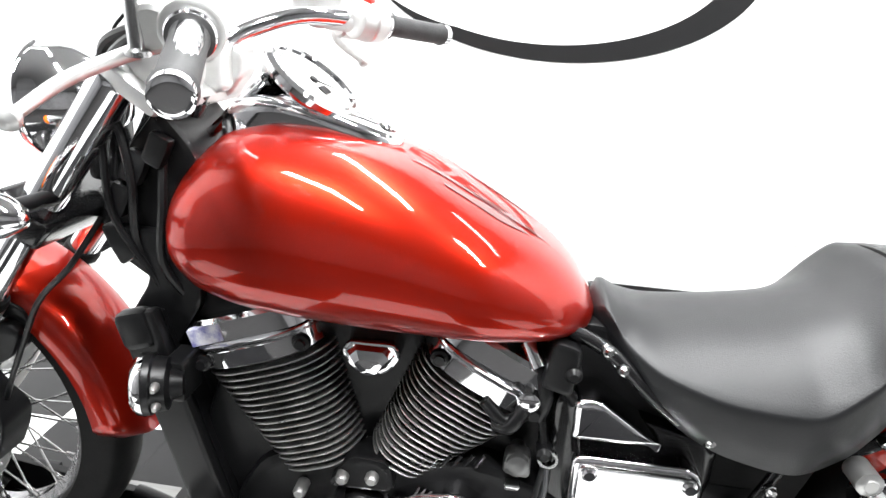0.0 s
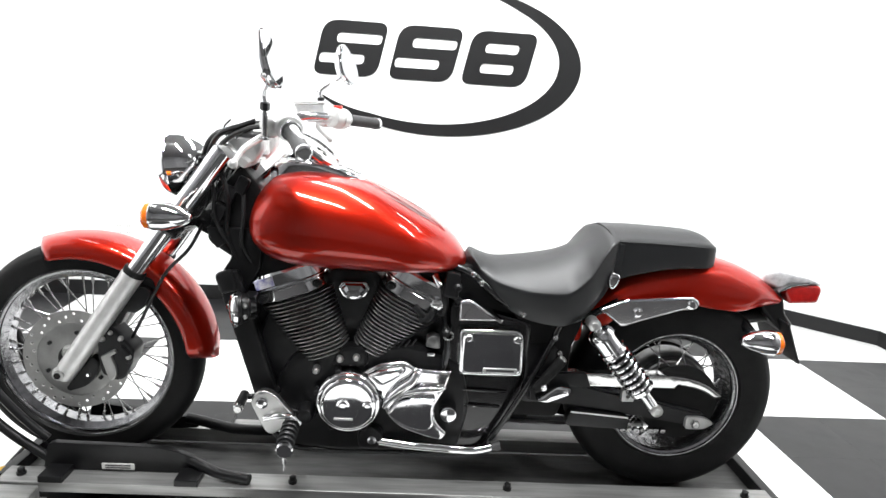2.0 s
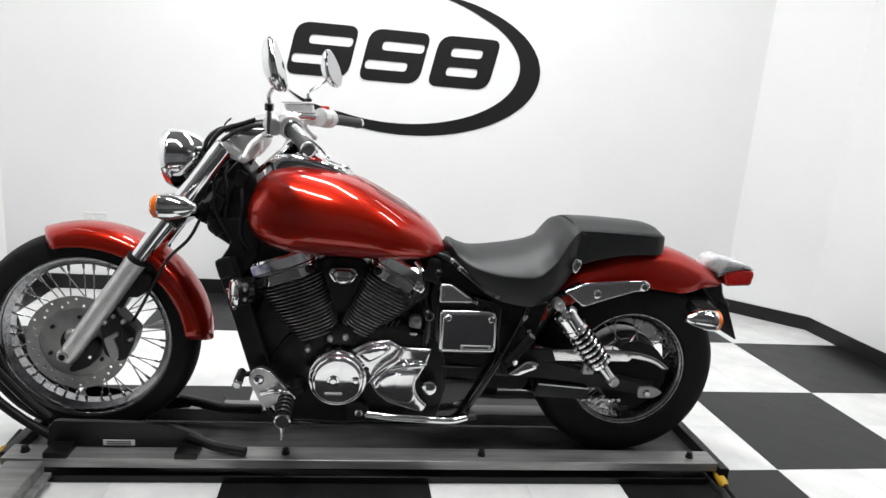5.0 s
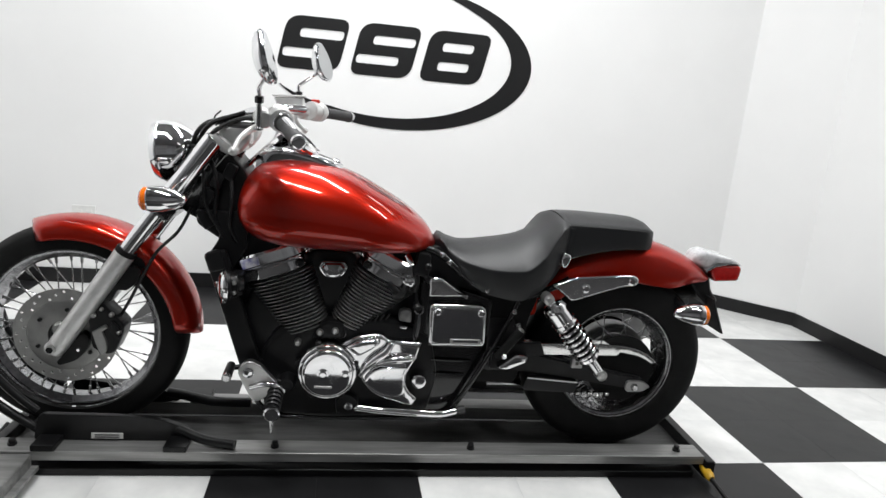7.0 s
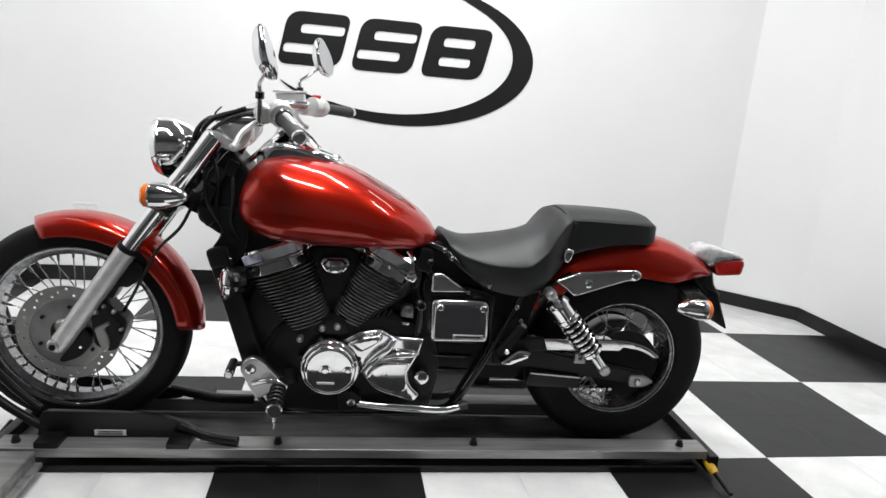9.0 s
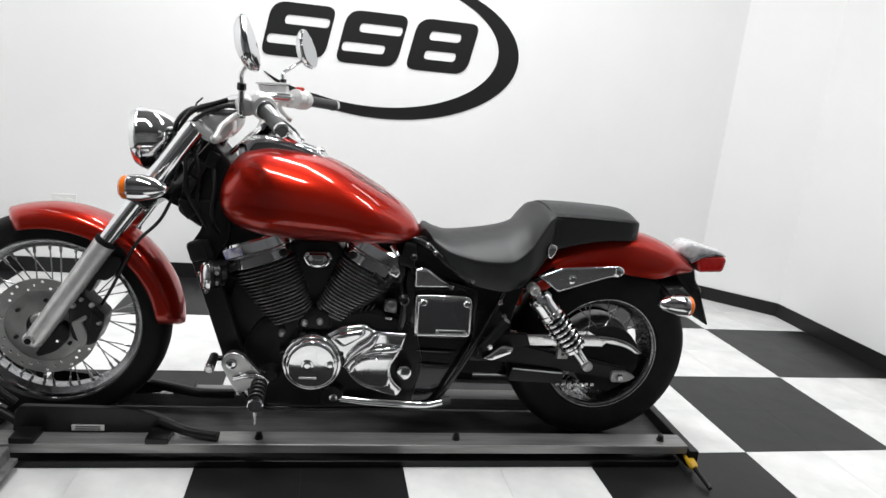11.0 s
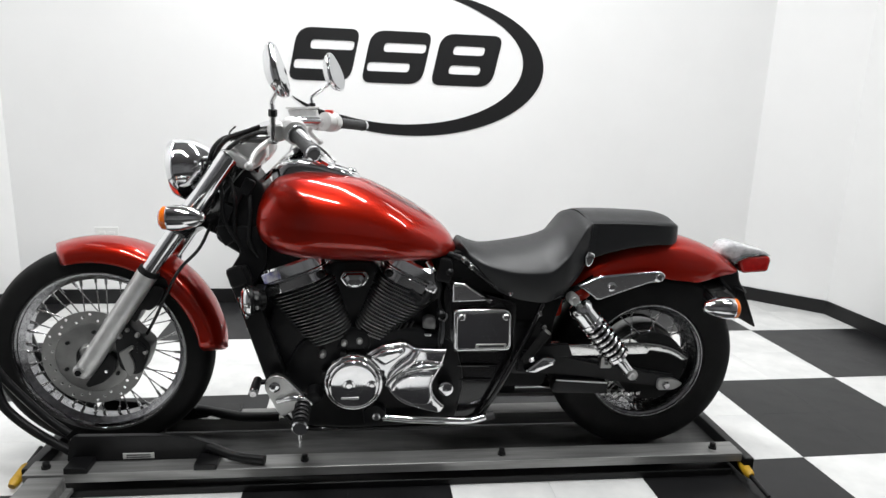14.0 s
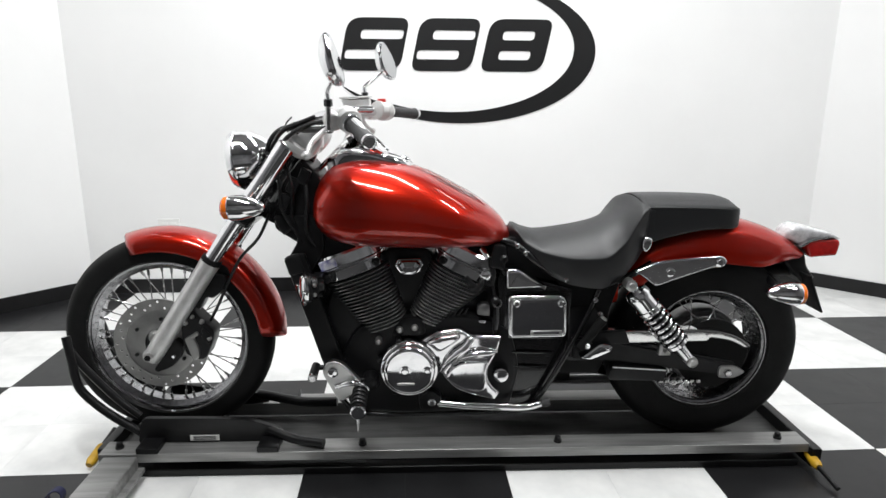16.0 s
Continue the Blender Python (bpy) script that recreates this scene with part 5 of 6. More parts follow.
# side cover with chrome plate
bm = bmesh.new()
slab(bm, rounded([(0.106, 0.408, 0.014), (0.276, 0.410, 0.018), (0.270, 0.538, 0.030), (0.102, 0.535, 0.016)], 6), -0.140, -0.085, 0.006, seg=3)
side_cover = part("side_cover", bm, CHROME, bike, "square chrome side cover")
bm = bmesh.new()
slab(bm, rounded([(0.114, 0.416, 0.010), (0.268, 0.418, 0.014), (0.263, 0.530, 0.024), (0.110, 0.528, 0.012)], 6), -0.1445, -0.136, 0.0015, m=Matrix.Translation((0, -0.1405, 0.475)) @ pose(0, 0, 0, 3.2, 0, 0) @ Matrix.Translation((0, 0.1405, -0.475)))
part("face_plate", bm, CHROME, side_cover)
for x in (0.125, 0.252):
    bm = bmesh.new()
    turned(bm, (x, -0.152, 0.516), (x, -0.142, 0.516), [(0, 0.007), (0.3, 0.010), (0.6, 0.010), (0.62, 0.013), (1, 0.013)], 20)
    part("screw", bm, CHROME, side_cover)
bm = bmesh.new()
box(bm, (0.214, -0.1435, 0.4265), (0.090, 0.0030, 0.013), 0.001, seg=1)
bar_plate = part("maker_plate", bm, SILVER, side_cover, "small silver maker's plate")
bm = bmesh.new()
box(bm, (0.214, -0.1453, 0.4265), (0.074, 0.0012, 0.006))
part("maker_bar", bm, GREYBAR, bar_plate, "dark maker's name bar")
bm = bmesh.new()
slab(bm, rounded([(0.098, 0.552, 0.006), (0.215, 0.556, 0.004), (0.160, 0.592, 0.04), (0.128, 0.613, 0.01), (0.096, 0.610, 0.01)], 6), -0.130, -0.06, 0.008, seg=3)
part("upper_side_cover", bm, CHROME, bike, "chrome wedge cover under the seat")
bm = bmesh.new()
slab(bm, rounded([(0.075, 0.165, 0.02), (0.205, 0.175, 0.02), (0.300, 0.360, 0.03), (0.300, 0.545, 0.02), (0.075, 0.600, 0.02)]), -0.092, 0.092, 0.010)
part("battery_box", bm, FRAME, bike, "gloss black lower side cover")
for z, x0, x1 in ((0.345, 0.10, 0.245), (0.300, 0.11, 0.23), (0.392, 0.10, 0.27)):
    bm = bmesh.new()
    pipe(bm, [(x0, -0.095, z + 0.004), ((x0 + x1) / 2, -0.098, z + 0.002), (x1, -0.094, z)], 0.004, 8)
    part("edge_rib", bm, FRAME, bike)
bm = bmesh.new()
box(bm, (0.41, 0, 0.52), (0.08, 0.12, 0.08), 0.02)
part("inner_mudguard", bm, RED, bike, "red inner mudguard panel")
# filler panel added to keep the bay ahead of the wheel dark
bm = bmesh.new()
slab(bm, rounded([(0.255, 0.272, 0.02), (0.392, 0.270, 0.02), (0.412, 0.330, 0.03), (0.412, 0.470, 0.02), (0.440, 0.560, 0.02), (0.255, 0.590, 0.02)]), -0.088, 0.088, 0.008)
part("rear_inner_panel", bm, RUBBER, bike, "matt black filler panel added ahead of the rear wheel")
# dark block added behind the rear cylinder to hide the wall beyond
bm = bmesh.new()
slab(bm, rounded([(-0.06, 0.440, 0.01), (0.105, 0.420, 0.01), (0.105, 0.690, 0.01), (-0.01, 0.690, 0.01)]), -0.060, 0.060, 0.006)
part("carburettor_body", bm, ENGINE, bike)
bm = bmesh.new()
box(bm, (0.33, 0, 0.40), (0.10, 0.19, 0.18), 0.02)
part("swing_arm_pivot", bm, SATIN, bike)

for x, y, z in ((0.126, -0.104, 0.676), (0.148, -0.110, 0.655), (0.262, -0.134, 0.584), (0.352, -0.128, 0.520), (0.368, -0.130, 0.478)):
    bm = bmesh.new()
    turned(bm, (x, y, z), (x + 0.004, y - 0.014, z + 0.002), [(0, 0.008), (0.6, 0.008), (0.65, 0.006), (1, 0.004)], 8)
    part("frame_bolt", bm, STEEL, bike)
bm = bmesh.new()
slab(bm, rounded([(0.050, 0.615, 0.01), (0.092, 0.605, 0.01), (0.098, 0.675, 0.012), (0.060, 0.685, 0.012)]), -0.118, -0.070, 0.006)
part("ignition_coil", bm, SATIN, bike)
# cast ribs on the crankcase above the gear cover
for k in range(7):
    bm = bmesh.new()
    rod(bm, (-0.118 + 0.016 * k, -0.104, 0.452 + 0.003 * k), (-0.106 + 0.016 * k, -0.104, 0.472 + 0.003 * k), 0.0028, seg=8)
    part("cast_rib", bm, ENGINE, crankcase)

# black slab added to close the see-through gap under the seat
bm = bmesh.new()
slab(bm, rounded([(0.085, 0.540, 0.01), (0.330, 0.540, 0.01), (0.300, 0.590, 0.01), (0.205, 0.640, 0.01), (0.130, 0.690, 0.01), (0.085, 0.690, 0.01)]), -0.065, 0.065, 0.006)
part("air_box", bm, SATIN, bike, "black filler slab under the seat")
# dark slab added to hide the light gap behind the radiator
bm = bmesh.new()
slab(bm, rounded([(-0.395, 0.220, 0.01), (-0.350, 0.180, 0.01), (-0.320, 0.480, 0.02), (-0.400, 0.640, 0.01), (-0.470, 0.640, 0.01)]), -0.060, 0.060, 0.006)
part("downtube_cover", bm, ENGINE, bike, "black filler slab between radiator and engine")

# carburettor plumbing behind the rear cylinder
for pts, r, mat in (([(0.045, -0.09, 0.64), (0.060, -0.105, 0.60), (0.055, -0.10, 0.56)], 0.010, SATIN),
                    ([(0.075, -0.08, 0.655), (0.080, -0.10, 0.62), (0.100, -0.10, 0.59)], 0.008, SATIN),
                    ([(0.030, -0.08, 0.66), (0.048, -0.10, 0.635)], 0.012, CHROME),
                    ([(0.06, -0.10, 0.56), (0.070, -0.11, 0.50), (0.066, -0.11, 0.44), (0.072, -0.10, 0.40)], 0.005, SATIN),
                    ([(0.020, -0.10, 0.61), (0.035, -0.115, 0.58), (0.010, -0.118, 0.56), (-0.02, -0.115, 0.585)], 0.009, SATIN)):
    bm = bmesh.new()
    pipe(bm, pts, r, 10)
    part("carburettor_pipe", bm, mat, bike)
for x, z, r, mat in ((0.038, 0.592, 0.015, CHROME), (0.035, 0.490, 0.016, DRUM), (0.068, 0.515, 0.011, SATIN), (0.090, 0.640, 0.011, SATIN)):
    bm = bmesh.new()
    turned(bm, (x, -0.125, z), (x, -0.07, z), [(0, r * 0.5), (0.1, r), (0.5, r), (0.55, r * 0.7), (1, r * 0.7)], 18)
    part("fitting", bm, mat, bike)
bm = bmesh.new()
slab(bm, rounded([(0.015, 0.470, 0.01), (0.055, 0.465, 0.012), (0.052, 0.505, 0.01), (0.018, 0.505, 0.01)]), -0.112, -0.09, 0.005)
part("float_bowl", bm, DRUM, bike)
bm = bmesh.new()
slab(bm, rounded([(-0.235, 0.405, 0.02), (-0.13, 0.41, 0.02), (-0.14, 0.462, 0.02), (-0.20, 0.466, 0.02)]), -0.115, -0.08, 0.008)
part("crankcase_boss", bm, ENGINE, bike)
for x, z in ((-0.208, 0.430), (-0.165, 0.436), (-0.270, 0.395)):
    bm = bmesh.new()
    turned(bm, (x, -0.128, z), (x, -0.10, z), [(0, 0.006), (0.2, 0.010), (1, 0.010)], 10)
    part("case_bolt", bm, CAST, crankcase)

bm = bmesh.new()
slab(bm, rounded([(0.018, 0.456, 0.006), (0.044, 0.456, 0.006), (0.040, 0.446, 0.004), (0.022, 0.446, 0.004)]), -0.116, -0.100, 0.003)
part("bowl_drain", bm, CHROME, bike, "chrome drain plug under the carburettor")
bm = bmesh.new()
wheel_of(bm, [(0.010, -0.004), (0.014, -0.004), (0.014, 0.004), (0.010, 0.004)], (0.074, -0.115, 0.508), 24)
part("hose_clip", bm, STEEL, bike)
bm = bmesh.new()
pipe(bm, [(0.074, -0.112, 0.496), (0.076, -0.114, 0.460), (0.072, -0.112, 0.425)], 0.0045, 8)
part("drain_hose", bm, GREYBAR, bike)

# exhaust on the far side: two stacked silencers with slash-cut ends
for z0, z1, x0, x1, port in ((0.158, 0.160, 0.02, 0.78, (-0.20, 0.10, 0.47)), (0.262, 0.272, 0.08, 0.86, (0.02, 0.10, 0.47))):
    bm = bmesh.new()
    turned(bm, (x0, 0.185, z0), (x1, 0.185, z1), [(0, 0.024), (0.05, 0.030), (0.14, 0.046), (0.5, 0.049), (0.93, 0.048), (0.97, 0.045), (1, 0.034), (0.96, 0.032), (0.9, 0)], 32)
    silencer = part("silencer", bm, CHROME, bike, "chrome exhaust silencer")
    bm = bmesh.new()
    pipe(bm, [port, (port[0] - 0.05, 0.175, port[2] - 0.05), (port[0] - 0.02, 0.19, 0.5 * (port[2] + z0)), (0.5 * (port[0] + x0), 0.187, z0 + 0.03), (x0 + 0.01, 0.185, z0)], 0.021, 14)
    part("header_pipe", bm, CHROME, silencer)
    bm = bmesh.new()
    turned(bm, (x0 - 0.012, 0.185, z0), (x0 + 0.022, 0.185, z0), [(0, 0.026), (0.3, 0.031), (0.7, 0.031), (1, 0.027)], 20)
    part("clamp", bm, STEEL, silencer)
bm = bmesh.new()
slab(bm, rounded([(0.30, 0.15, 0.015), (0.36, 0.15, 0.015), (0.36, 0.34, 0.015), (0.28, 0.34, 0.015)]), 0.125, 0.136, 0.003)
part("silencer_hanger", bm, ENGINE, bike)

# foot controls
bm = bmesh.new()
slab(bm, rounded([(-0.430, 0.330, 0.02), (-0.400, 0.362, 0.02), (-0.368, 0.352, 0.02), (-0.315, 0.290, 0.015), (-0.335, 0.262, 0.012), (-0.372, 0.236, 0.012), (-0.388, 0.245, 0.012)], 6), -0.178, -0.158, 0.004, seg=3)
peg_bracket = part("footpeg_bracket", bm, SILVER, bike, "polished footpeg bracket")
bm = bmesh.new()
turned(bm, (-0.396, -0.186, 0.326), (-0.396, -0.172, 0.326), [(0, 0.009), (0.3, 0.015), (0.6, 0.015), (0.62, 0.020), (1, 0.021)], 24)
part("pivot_bolt", bm, CHROME, peg_bracket)
bm = bmesh.new()
rod(bm, (-0.40, -0.17, 0.325), (-0.37, -0.08, 0.325), 0.012)
part("bracket_spacer", bm, SATIN, peg_bracket)
bm = bmesh.new()
pipe(bm, [(-0.388, -0.182, 0.285), (-0.352, -0.196, 0.300), (-0.322, -0.196, 0.298), (-0.300, -0.185, 0.275)], 0.0085, 12)
part("peg_hinge", bm, CHROME, peg_bracket)
bm = bmesh.new()
turned(bm, (-0.320, -0.185, 0.279), (-0.317, -0.292, 0.260), [(0, 0.016), (0.05, 0.019), (0.86, 0.021), (0.9, 0.019), (1, 0.018)], 22)
peg = part("footpeg", bm, SATIN, bike, "ribbed rubber footpeg with chrome end")
bm = bmesh.new()
turned(bm, (-0.317, -0.284, 0.2608), (-0.317, -0.296, 0.2598), [(0, 0.0205), (0.35, 0.0215), (0.7, 0.0215), (1, 0.018)], 22)
part("end_cap", bm, CHROME, peg)
for k in range(5):
    bm = bmesh.new()
    turned(bm, (-0.318, -0.200 - 0.018 * k, 0.278 - 0.0022 * k), (-0.318, -0.207 - 0.018 * k, 0.2775 - 0.0022 * k), [(0, 0.0205), (0.5, 0.0228), (1, 0.0205)], 22)
    part("rib", bm, SATIN, peg)
bm = bmesh.new()
turned(bm, (-0.317, -0.288, 0.246), (-0.317, -0.290, 0.206), [(0, 0.006), (0.5, 0.005), (0.55, 0.003), (1, 0.003)], 10)
part("feeler_bolt", bm, STEEL, peg)
bm = bmesh.new()
pipe(bm, [(-0.30, -0.130, 0.275), (-0.35, -0.140, 0.296), (-0.405, -0.155, 0.330), (-0.442, -0.165, 0.335)], 0.0075, 10)
lever = part("shift_lever", bm, SATIN, bike)
bm = bmesh.new()
turned(bm, (-0.446, -0.150, 0.338), (-0.448, -0.212, 0.326), [(0, 0.009), (0.06, 0.012), (0.92, 0.013), (1, 0.010)], 16)
part("toe_rubber", bm, SATIN, lever)
bm = bmesh.new()
turned(bm, (-0.448, -0.208, 0.3265), (-0.448, -0.220, 0.325), [(0, 0.0128), (0.7, 0.0128), (1, 0.009)], 16)
part("end_cap", bm, STEEL, lever)
bm = bmesh.new()
turned(bm, (-0.295, -0.150, 0.272), (-0.295, -0.10, 0.272), [(0, 0.010), (0.1, 0.020), (0.4, 0.024), (1, 0.026)], 20)
part("shift_pivot", bm, ENGINE, bike)

# side stand, folded up
bm = bmesh.new()
pipe(bm, [(-0.100, -0.118, 0.198), (-0.01, -0.130, 0.194), (0.09, -0.134, 0.190), (0.160, -0.134, 0.188), (0.202, -0.136, 0.198), (0.216, -0.138, 0.206)], [0.012, 0.012, 0.012, 0.012, 0.011, 0.008], 14)
stand = part("side_stand", bm, CHROME, bike, "folded chrome side stand")
bm = bmesh.new()
turned(bm, (0.210, -0.138, 0.200), (0.234, -0.138, 0.207), [(0, 0.010), (0.3, 0.013), (1, 0.012)], 14)
part("stand_tip", bm, GRIP, stand)
bm = bmesh.new()
slab(bm, rounded([(-0.150, 0.180, 0.012), (-0.095, 0.178, 0.012), (-0.085, 0.222, 0.012), (-0.120, 0.245, 0.012), (-0.155, 0.225, 0.012)]), -0.130, -0.095, 0.005)
part("stand_bracket", bm, SATIN, bike)
bm = bmesh.new()
turned(bm, (-0.115, -0.140, 0.206), (-0.115, -0.125, 0.206), [(0, 0.007), (0.3, 0.012), (1, 0.013)], 16)
part("stand_bolt", bm, CHROME, bike)

# handlebar and its fittings, turned by eight degrees
STEER = Matrix.Translation((-0.46, 0, 0)) @ pose(0, 0, 0, 0, 0, -8) @ Matrix.Translation((0.46, 0, 0))
bm = bmesh.new()
REACH = {-1: 0.004, 1: -0.028}
for side in (-1, 1):
    out = REACH[side]
    pipe(bm, [(-0.455, side * 0.0, 0.985), (-0.455, side * 0.05, 0.988), (-0.430, side * 0.09, 1.018), (-0.362, side * (0.160 + out * 0.6), 1.042 + side * 0.003), (-0.273, side * (0.258 + out), 1.034 + side * 0.006), (-0.210, side * (0.368 + out), 1.011 + side * 0.020)], 0.0127, 14)
bar = part("handlebar", bm, CHROME, bike, "chrome swept-back handlebar")
for side in (-1, 1):
    out = REACH[side]
    p0, p1 = Vector((-0.273, side * (0.258 + out), 1.031 + side * 0.009)), Vector((-0.214, side * (0.362 + out), 1.011 + side * 0.020))
    d = (p1 - p0).normalized()
    bm = bmesh.new()
    turned(bm, p0, p1 + d * 0.012, [(0, 0.021), (0.05, 0.0215), (0.07, 0.0175), (0.12, 0.0165), (0.9, 0.0165), (0.95, 0.0185), (1, 0.016)], 24)
    part("grip", bm, GRIP, bar, "black rubber grip")
    bm = bmesh.new()
    turned(bm, p1 + d * 0.010, p1 + d * 0.024, [(0, 0.0170), (0.7, 0.0170), (1, 0.011)], 24)
    part("bar_end", bm, CHROME, bar)
    bm = bmesh.new()
    turned(bm, p0 - d * 0.006, p0 + d * 0.003, [(0, 0.020), (0.3, 0.0228), (0.7, 0.0228), (1, 0.0205)], 28)
    part("grip_flange", bm, CHROME, bar, "chrome ring beside the grip")
    bm = bmesh.new()
    q = p0 - d * 0.034
    turned(bm, q - d * 0.030, q + d * 0.028, [(0, 0.020), (0.08, 0.028), (0.45, 0.031), (0.5, 0.029), (0.55, 0.031), (0.92, 0.029), (1, 0.023)], 24)
    switch = part("switch_housing", bm, BARSILVER, bar, "silver switch housing")
    if side > 0:
        bm = bmesh.new()
        box(bm, (q.x, q.y - 0.008, q.z + 0.030), (0.024, 0.018, 0.012), 0.003)
        part("stop_switch", bm, REDSWITCH, switch, "red stop switch")
    else:
        bm = bmesh.new()
        box(bm, (q.x + 0.022, q.y, q.z), (0.014, 0.022, 0.020), 0.004)
        part("signal_switch", bm, SATIN, switch)
    # lever perch, lever and reservoir
    w = Vector((-0.326, side * (0.238 + out), 1.032 + side * 0.004))
    bm = bmesh.new()
    turned(bm, w - d * 0.018, w + d * 0.018, [(0, 0.018), (0.1, 0.022), (0.9, 0.022), (1, 0.018)], 20)
    box(bm, (w.x + 0.004, w.y - side * 0.018, w.z), (0.060, 0.040, 0.020), 0.006)
    perch = part("lever_perch", bm, BARSILVER, bar, "silver lever perch")
    bm = bmesh.new()
    if side < 0:
        blade = [STEER.inverted() @ Vector(p) for p in ((-0.362, -0.225, 1.014), (-0.386, -0.268, 0.999), (-0.402, -0.330, 0.980), (-0.405, -0.390, 0.957))]
    else:
        blade = [Vector((w.x - 0.020, w.y + 0.005, w.z - 0.006)), Vector((w.x - 0.040, w.y + 0.045, w.z - 0.022)), Vector((w.x - 0.040, w.y + 0.095, w.z - 0.043)), Vector((w.x - 0.030, w.y + 0.138, w.z - 0.062))]
    pipe(bm, blade, [0.009, 0.0075, 0.0065, 0.0055], 10)
    tip = (blade[-1] - blade[-2]).normalized()
    turned(bm, blade[-1] - tip * 0.004, blade[-1] + tip * 0.014, [(0, 0.006), (0.25, 0.0095), (0.6, 0.0105), (0.9, 0.007), (1, 0.003)], 12)
    part("lever", bm, BARSILVER, perch, "polished lever")
    if side > 0:
        bm = bmesh.new()
        slab(bm, rounded([(-0.392, 1.076, 0.008), (-0.304, 1.080, 0.008), (-0.300, 1.046, 0.008), (-0.318, 1.028, 0.010), (-0.352, 1.026, 0.010), (-0.380, 1.048, 0.010)]), 0.170, 0.232, 0.006, seg=3, m=STEER.inverted())
        reservoir = part("brake_reservoir", bm, BARSILVER, bar, "silver brake fluid reservoir")
        bm = bmesh.new()
        slab(bm, rounded([(-0.396, 1.0775, 0.003), (-0.300, 1.0815, 0.003), (-0.300, 1.0875, 0.003), (-0.396, 1.0835, 0.003)]), 0.166, 0.236, 0.002, m=STEER.inverted())
        part("reservoir_lid", bm, BARSILVER, reservoir)
    # mirror stem, head and glass
    back = STEER.inverted()
    foot = back @ (Vector((-0.370, -0.272, 1.000)) if side < 0 else Vector((-0.318, 0.208, 1.050)))
    nut = back @ (Vector((-0.367, -0.284, 1.080)) if side < 0 else Vector((-0.320, 0.207, 1.098)))
    head = back @ (Vector((-0.338, -0.350, 1.166)) if side < 0 else Vector((-0.250, 0.275, 1.196)))
    bm = bmesh.new()
    turned(bm, foot, foot.lerp(nut, 0.8), [(0, 0.012), (0.08, 0.012), (0.12, 0.0078), (1, 0.0070)], 14)
    part("stem_base", bm, STEEL, bar)
    bm = bmesh.new()
    turned(bm, foot.lerp(nut, 0.78), nut, [(0, 0.009), (0.05, 0.0105), (0.9, 0.0105), (1, 0.007)], 6)
    part("stem_nut", bm, SATIN, bar)
    bm = bmesh.new()
    pipe(bm, [nut, nut + Vector((0, side * 0.004, 0.018)), nut.lerp(head, 0.45), head + Vector((-0.016, -side * 0.010, -0.034))], [0.0062, 0.0060, 0.0056, 0.005], 12)
    part("mirror_stem", bm, CHROME, bar)
    mm = Matrix.Translation(head) @ pose(0, 0, 0, 0, 0, 93 if side < 0 else 74) @ pose(0, 0, 0, -15 if side < 0 else -18, 0, 0)
    outline = rounded([(-0.020, -0.058, 0.02), (0.020, -0.060, 0.02), (0.048, -0.030, 0.03), (0.046, 0.015, 0.03), (0.014, 0.062, 0.018), (-0.012, 0.062, 0.018), (-0.046, 0.015, 0.04), (-0.048, -0.030, 0.03)], 6)
    bm = bmesh.new()
    secs = []
    for depth, sc in ((0.0, 1.0), (-0.005, 1.03), (-0.010, 1.01), (-0.018, 0.93), (-0.027, 0.72), (-0.033, 0.40), (-0.035, 0.05)):
        secs.append([mm @ Vector((x * sc, -depth, z * sc)) for x, z in outline])
    loft(bm, secs)
    mirror = part("mirror", bm, CHROME, bar, "teardrop chrome mirror", sharp=60)
    bm = bmesh.new()
    slab(bm, [(x * 0.93, z * 0.93) for x, z in outline], -0.003, 0.001, 0.001, m=mm)
    part("mirror_glass", bm, GLASS, mirror, "mirror glass")
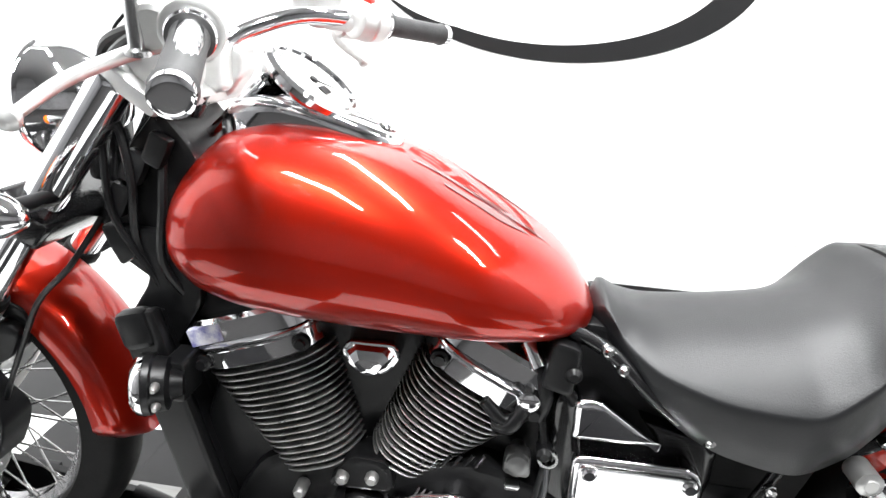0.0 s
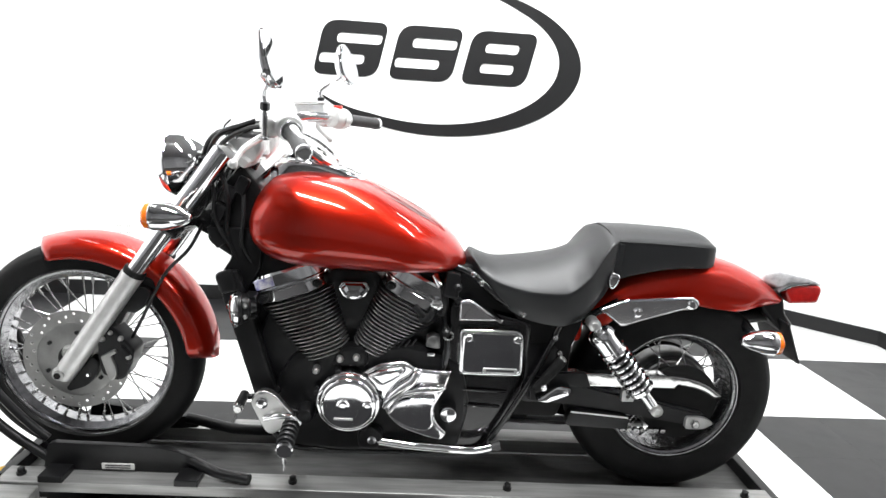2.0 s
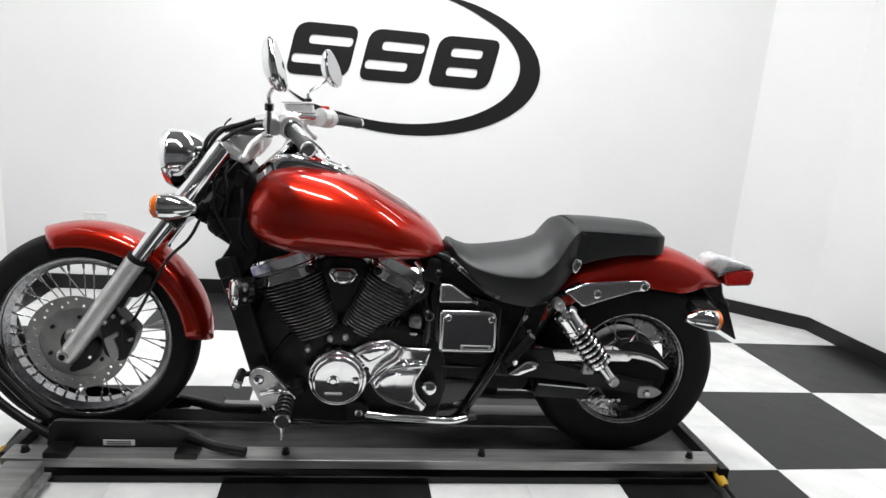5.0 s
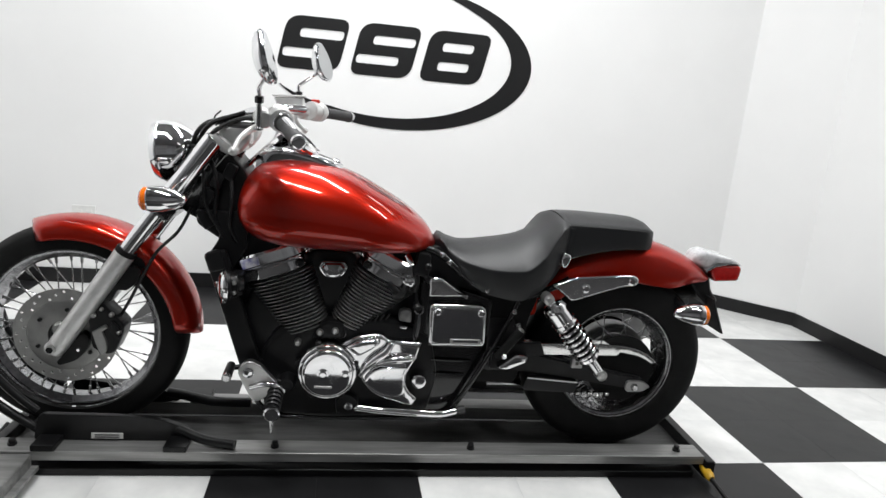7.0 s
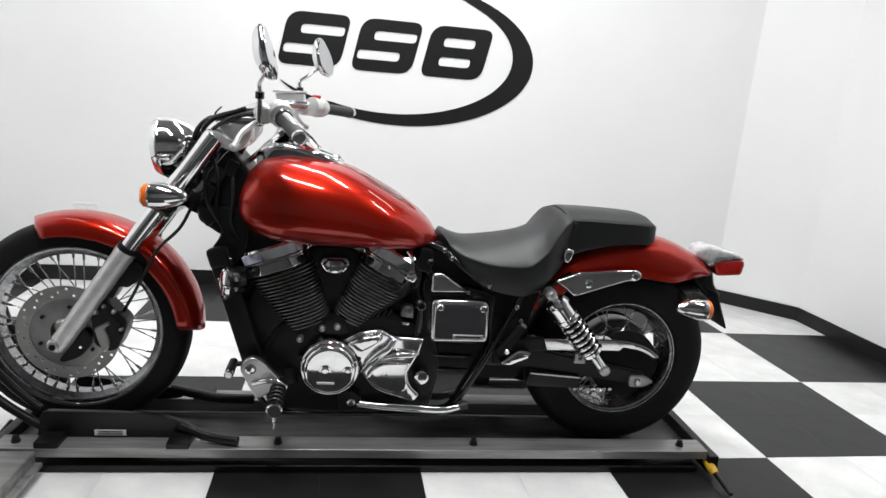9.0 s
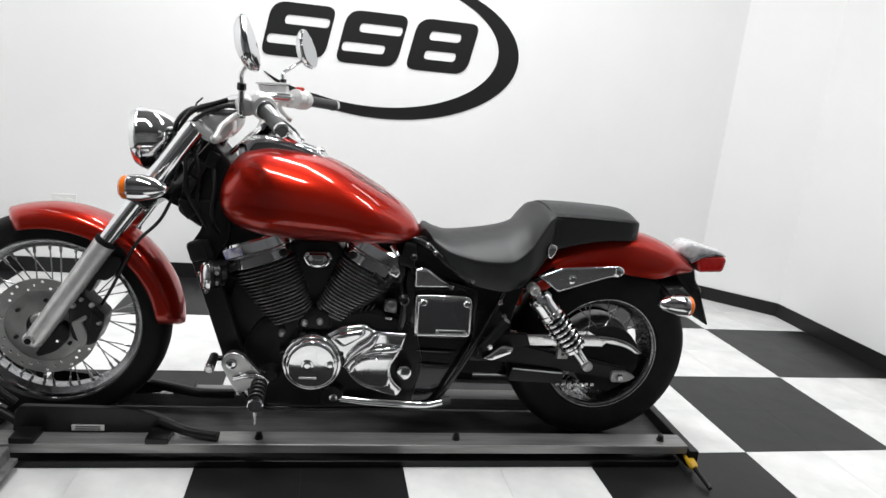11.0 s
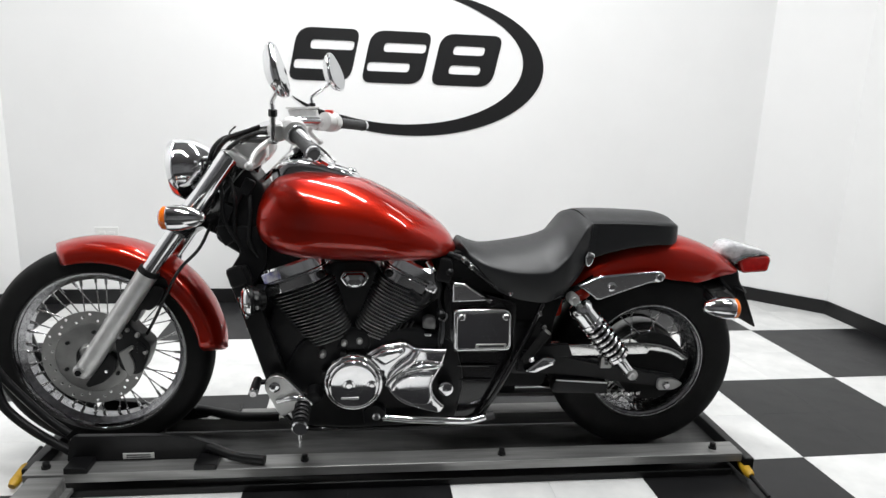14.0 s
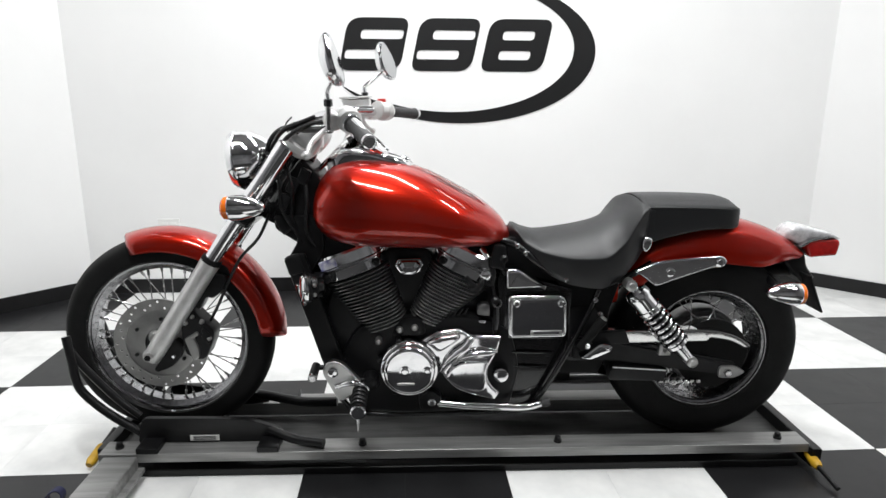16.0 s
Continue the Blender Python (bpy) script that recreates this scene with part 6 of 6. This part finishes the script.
for side in (-1, 1):
    bm = bmesh.new()
    box(bm, (-0.455, side * 0.045, 0.968), (0.050, 0.040, 0.070), 0.012, seg=3)
    part("bar_clamp", bm, BARSILVER, bike, "silver handlebar clamp")
    # cast riser beside the clamp
    bm = bmesh.new()
    slab(bm, rounded([(-0.524, 0.944, 0.012), (-0.500, 0.984, 0.014), (-0.455, 0.998, 0.014), (-0.415, 0.996, 0.012), (-0.412, 0.962, 0.014), (-0.440, 0.924, 0.012), (-0.478, 0.916, 0.014)], 6), side * 0.078 - 0.020, side * 0.078 + 0.020, 0.009, seg=4)
    riser = part("riser", bm, BARSILVER, bike, "cast silver handlebar riser")
    bm = bmesh.new()
    turned(bm, (-0.478, side * 0.086, 0.985), (-0.474, side * 0.086, 1.006), [(0, 0.012), (0.6, 0.012), (0.7, 0.009), (1, 0.006)], 14)
    part("riser_nut", bm, CHROME, riser)
for pts, r, mat in (([(-0.36, -0.20, 1.005), (-0.43, -0.14, 1.000), (-0.510, -0.085, 0.998), (-0.560, -0.06, 0.955), (-0.580, -0.04, 0.88)], 0.0085, SATIN),
                    ([(-0.34, -0.19, 1.025), (-0.41, -0.16, 1.015), (-0.49, -0.12, 0.975), (-0.550, -0.05, 0.91)], 0.006, SATIN),
                    ([(-0.37, -0.13, 1.045), (-0.43, -0.13, 1.022), (-0.50, -0.11, 0.996), (-0.552, -0.06, 0.945), (-0.57, -0.03, 0.88)], 0.007, SATIN),
                    ([(-0.490, -0.10, 0.990), (-0.495, -0.10, 1.012), (-0.478, -0.10, 1.031)], 0.0022, SATIN)):
    bm = bmesh.new()
    pipe(bm, pts, r, 8)
    part("cable", bm, mat, bar)
for ob in bar.children_recursive:
    ob.data.transform(STEER)
bar.data.transform(STEER)

# ---- wall fittings ----
def outlet(x, z, m):
    o = thing("wall_outlet", "white double power outlet low on the white wall", "outlet", m)
    bm = bmesh.new()
    box(bm, (0, 0, 0), (0.115, 0.006, 0.115), 0.002)
    part("cover_plate", bm, PLATE, o)
    for dx in (-0.024, 0.024):
        bm = bmesh.new()
        slab(bm, rounded([(dx - 0.017, -0.036, 0.008), (dx + 0.017, -0.036, 0.008), (dx + 0.017, 0.036, 0.008), (dx - 0.017, 0.036, 0.008)]), -0.0055, -0.002, 0.001)
        s = part("socket", bm, PLATE, o)
        for dz in (-0.018, 0.018):
            for q in (-0.006, 0.006):
                bm = bmesh.new()
                box(bm, (dx + q, -0.0056, dz), (0.002, 0.001, 0.009))
                part("slot", bm, SATIN, s)


outlet(0, 0, pose(-0.985, 1.787, 0.365))
outlet(0, 0, pose(1.690, 1.787, 0.380))
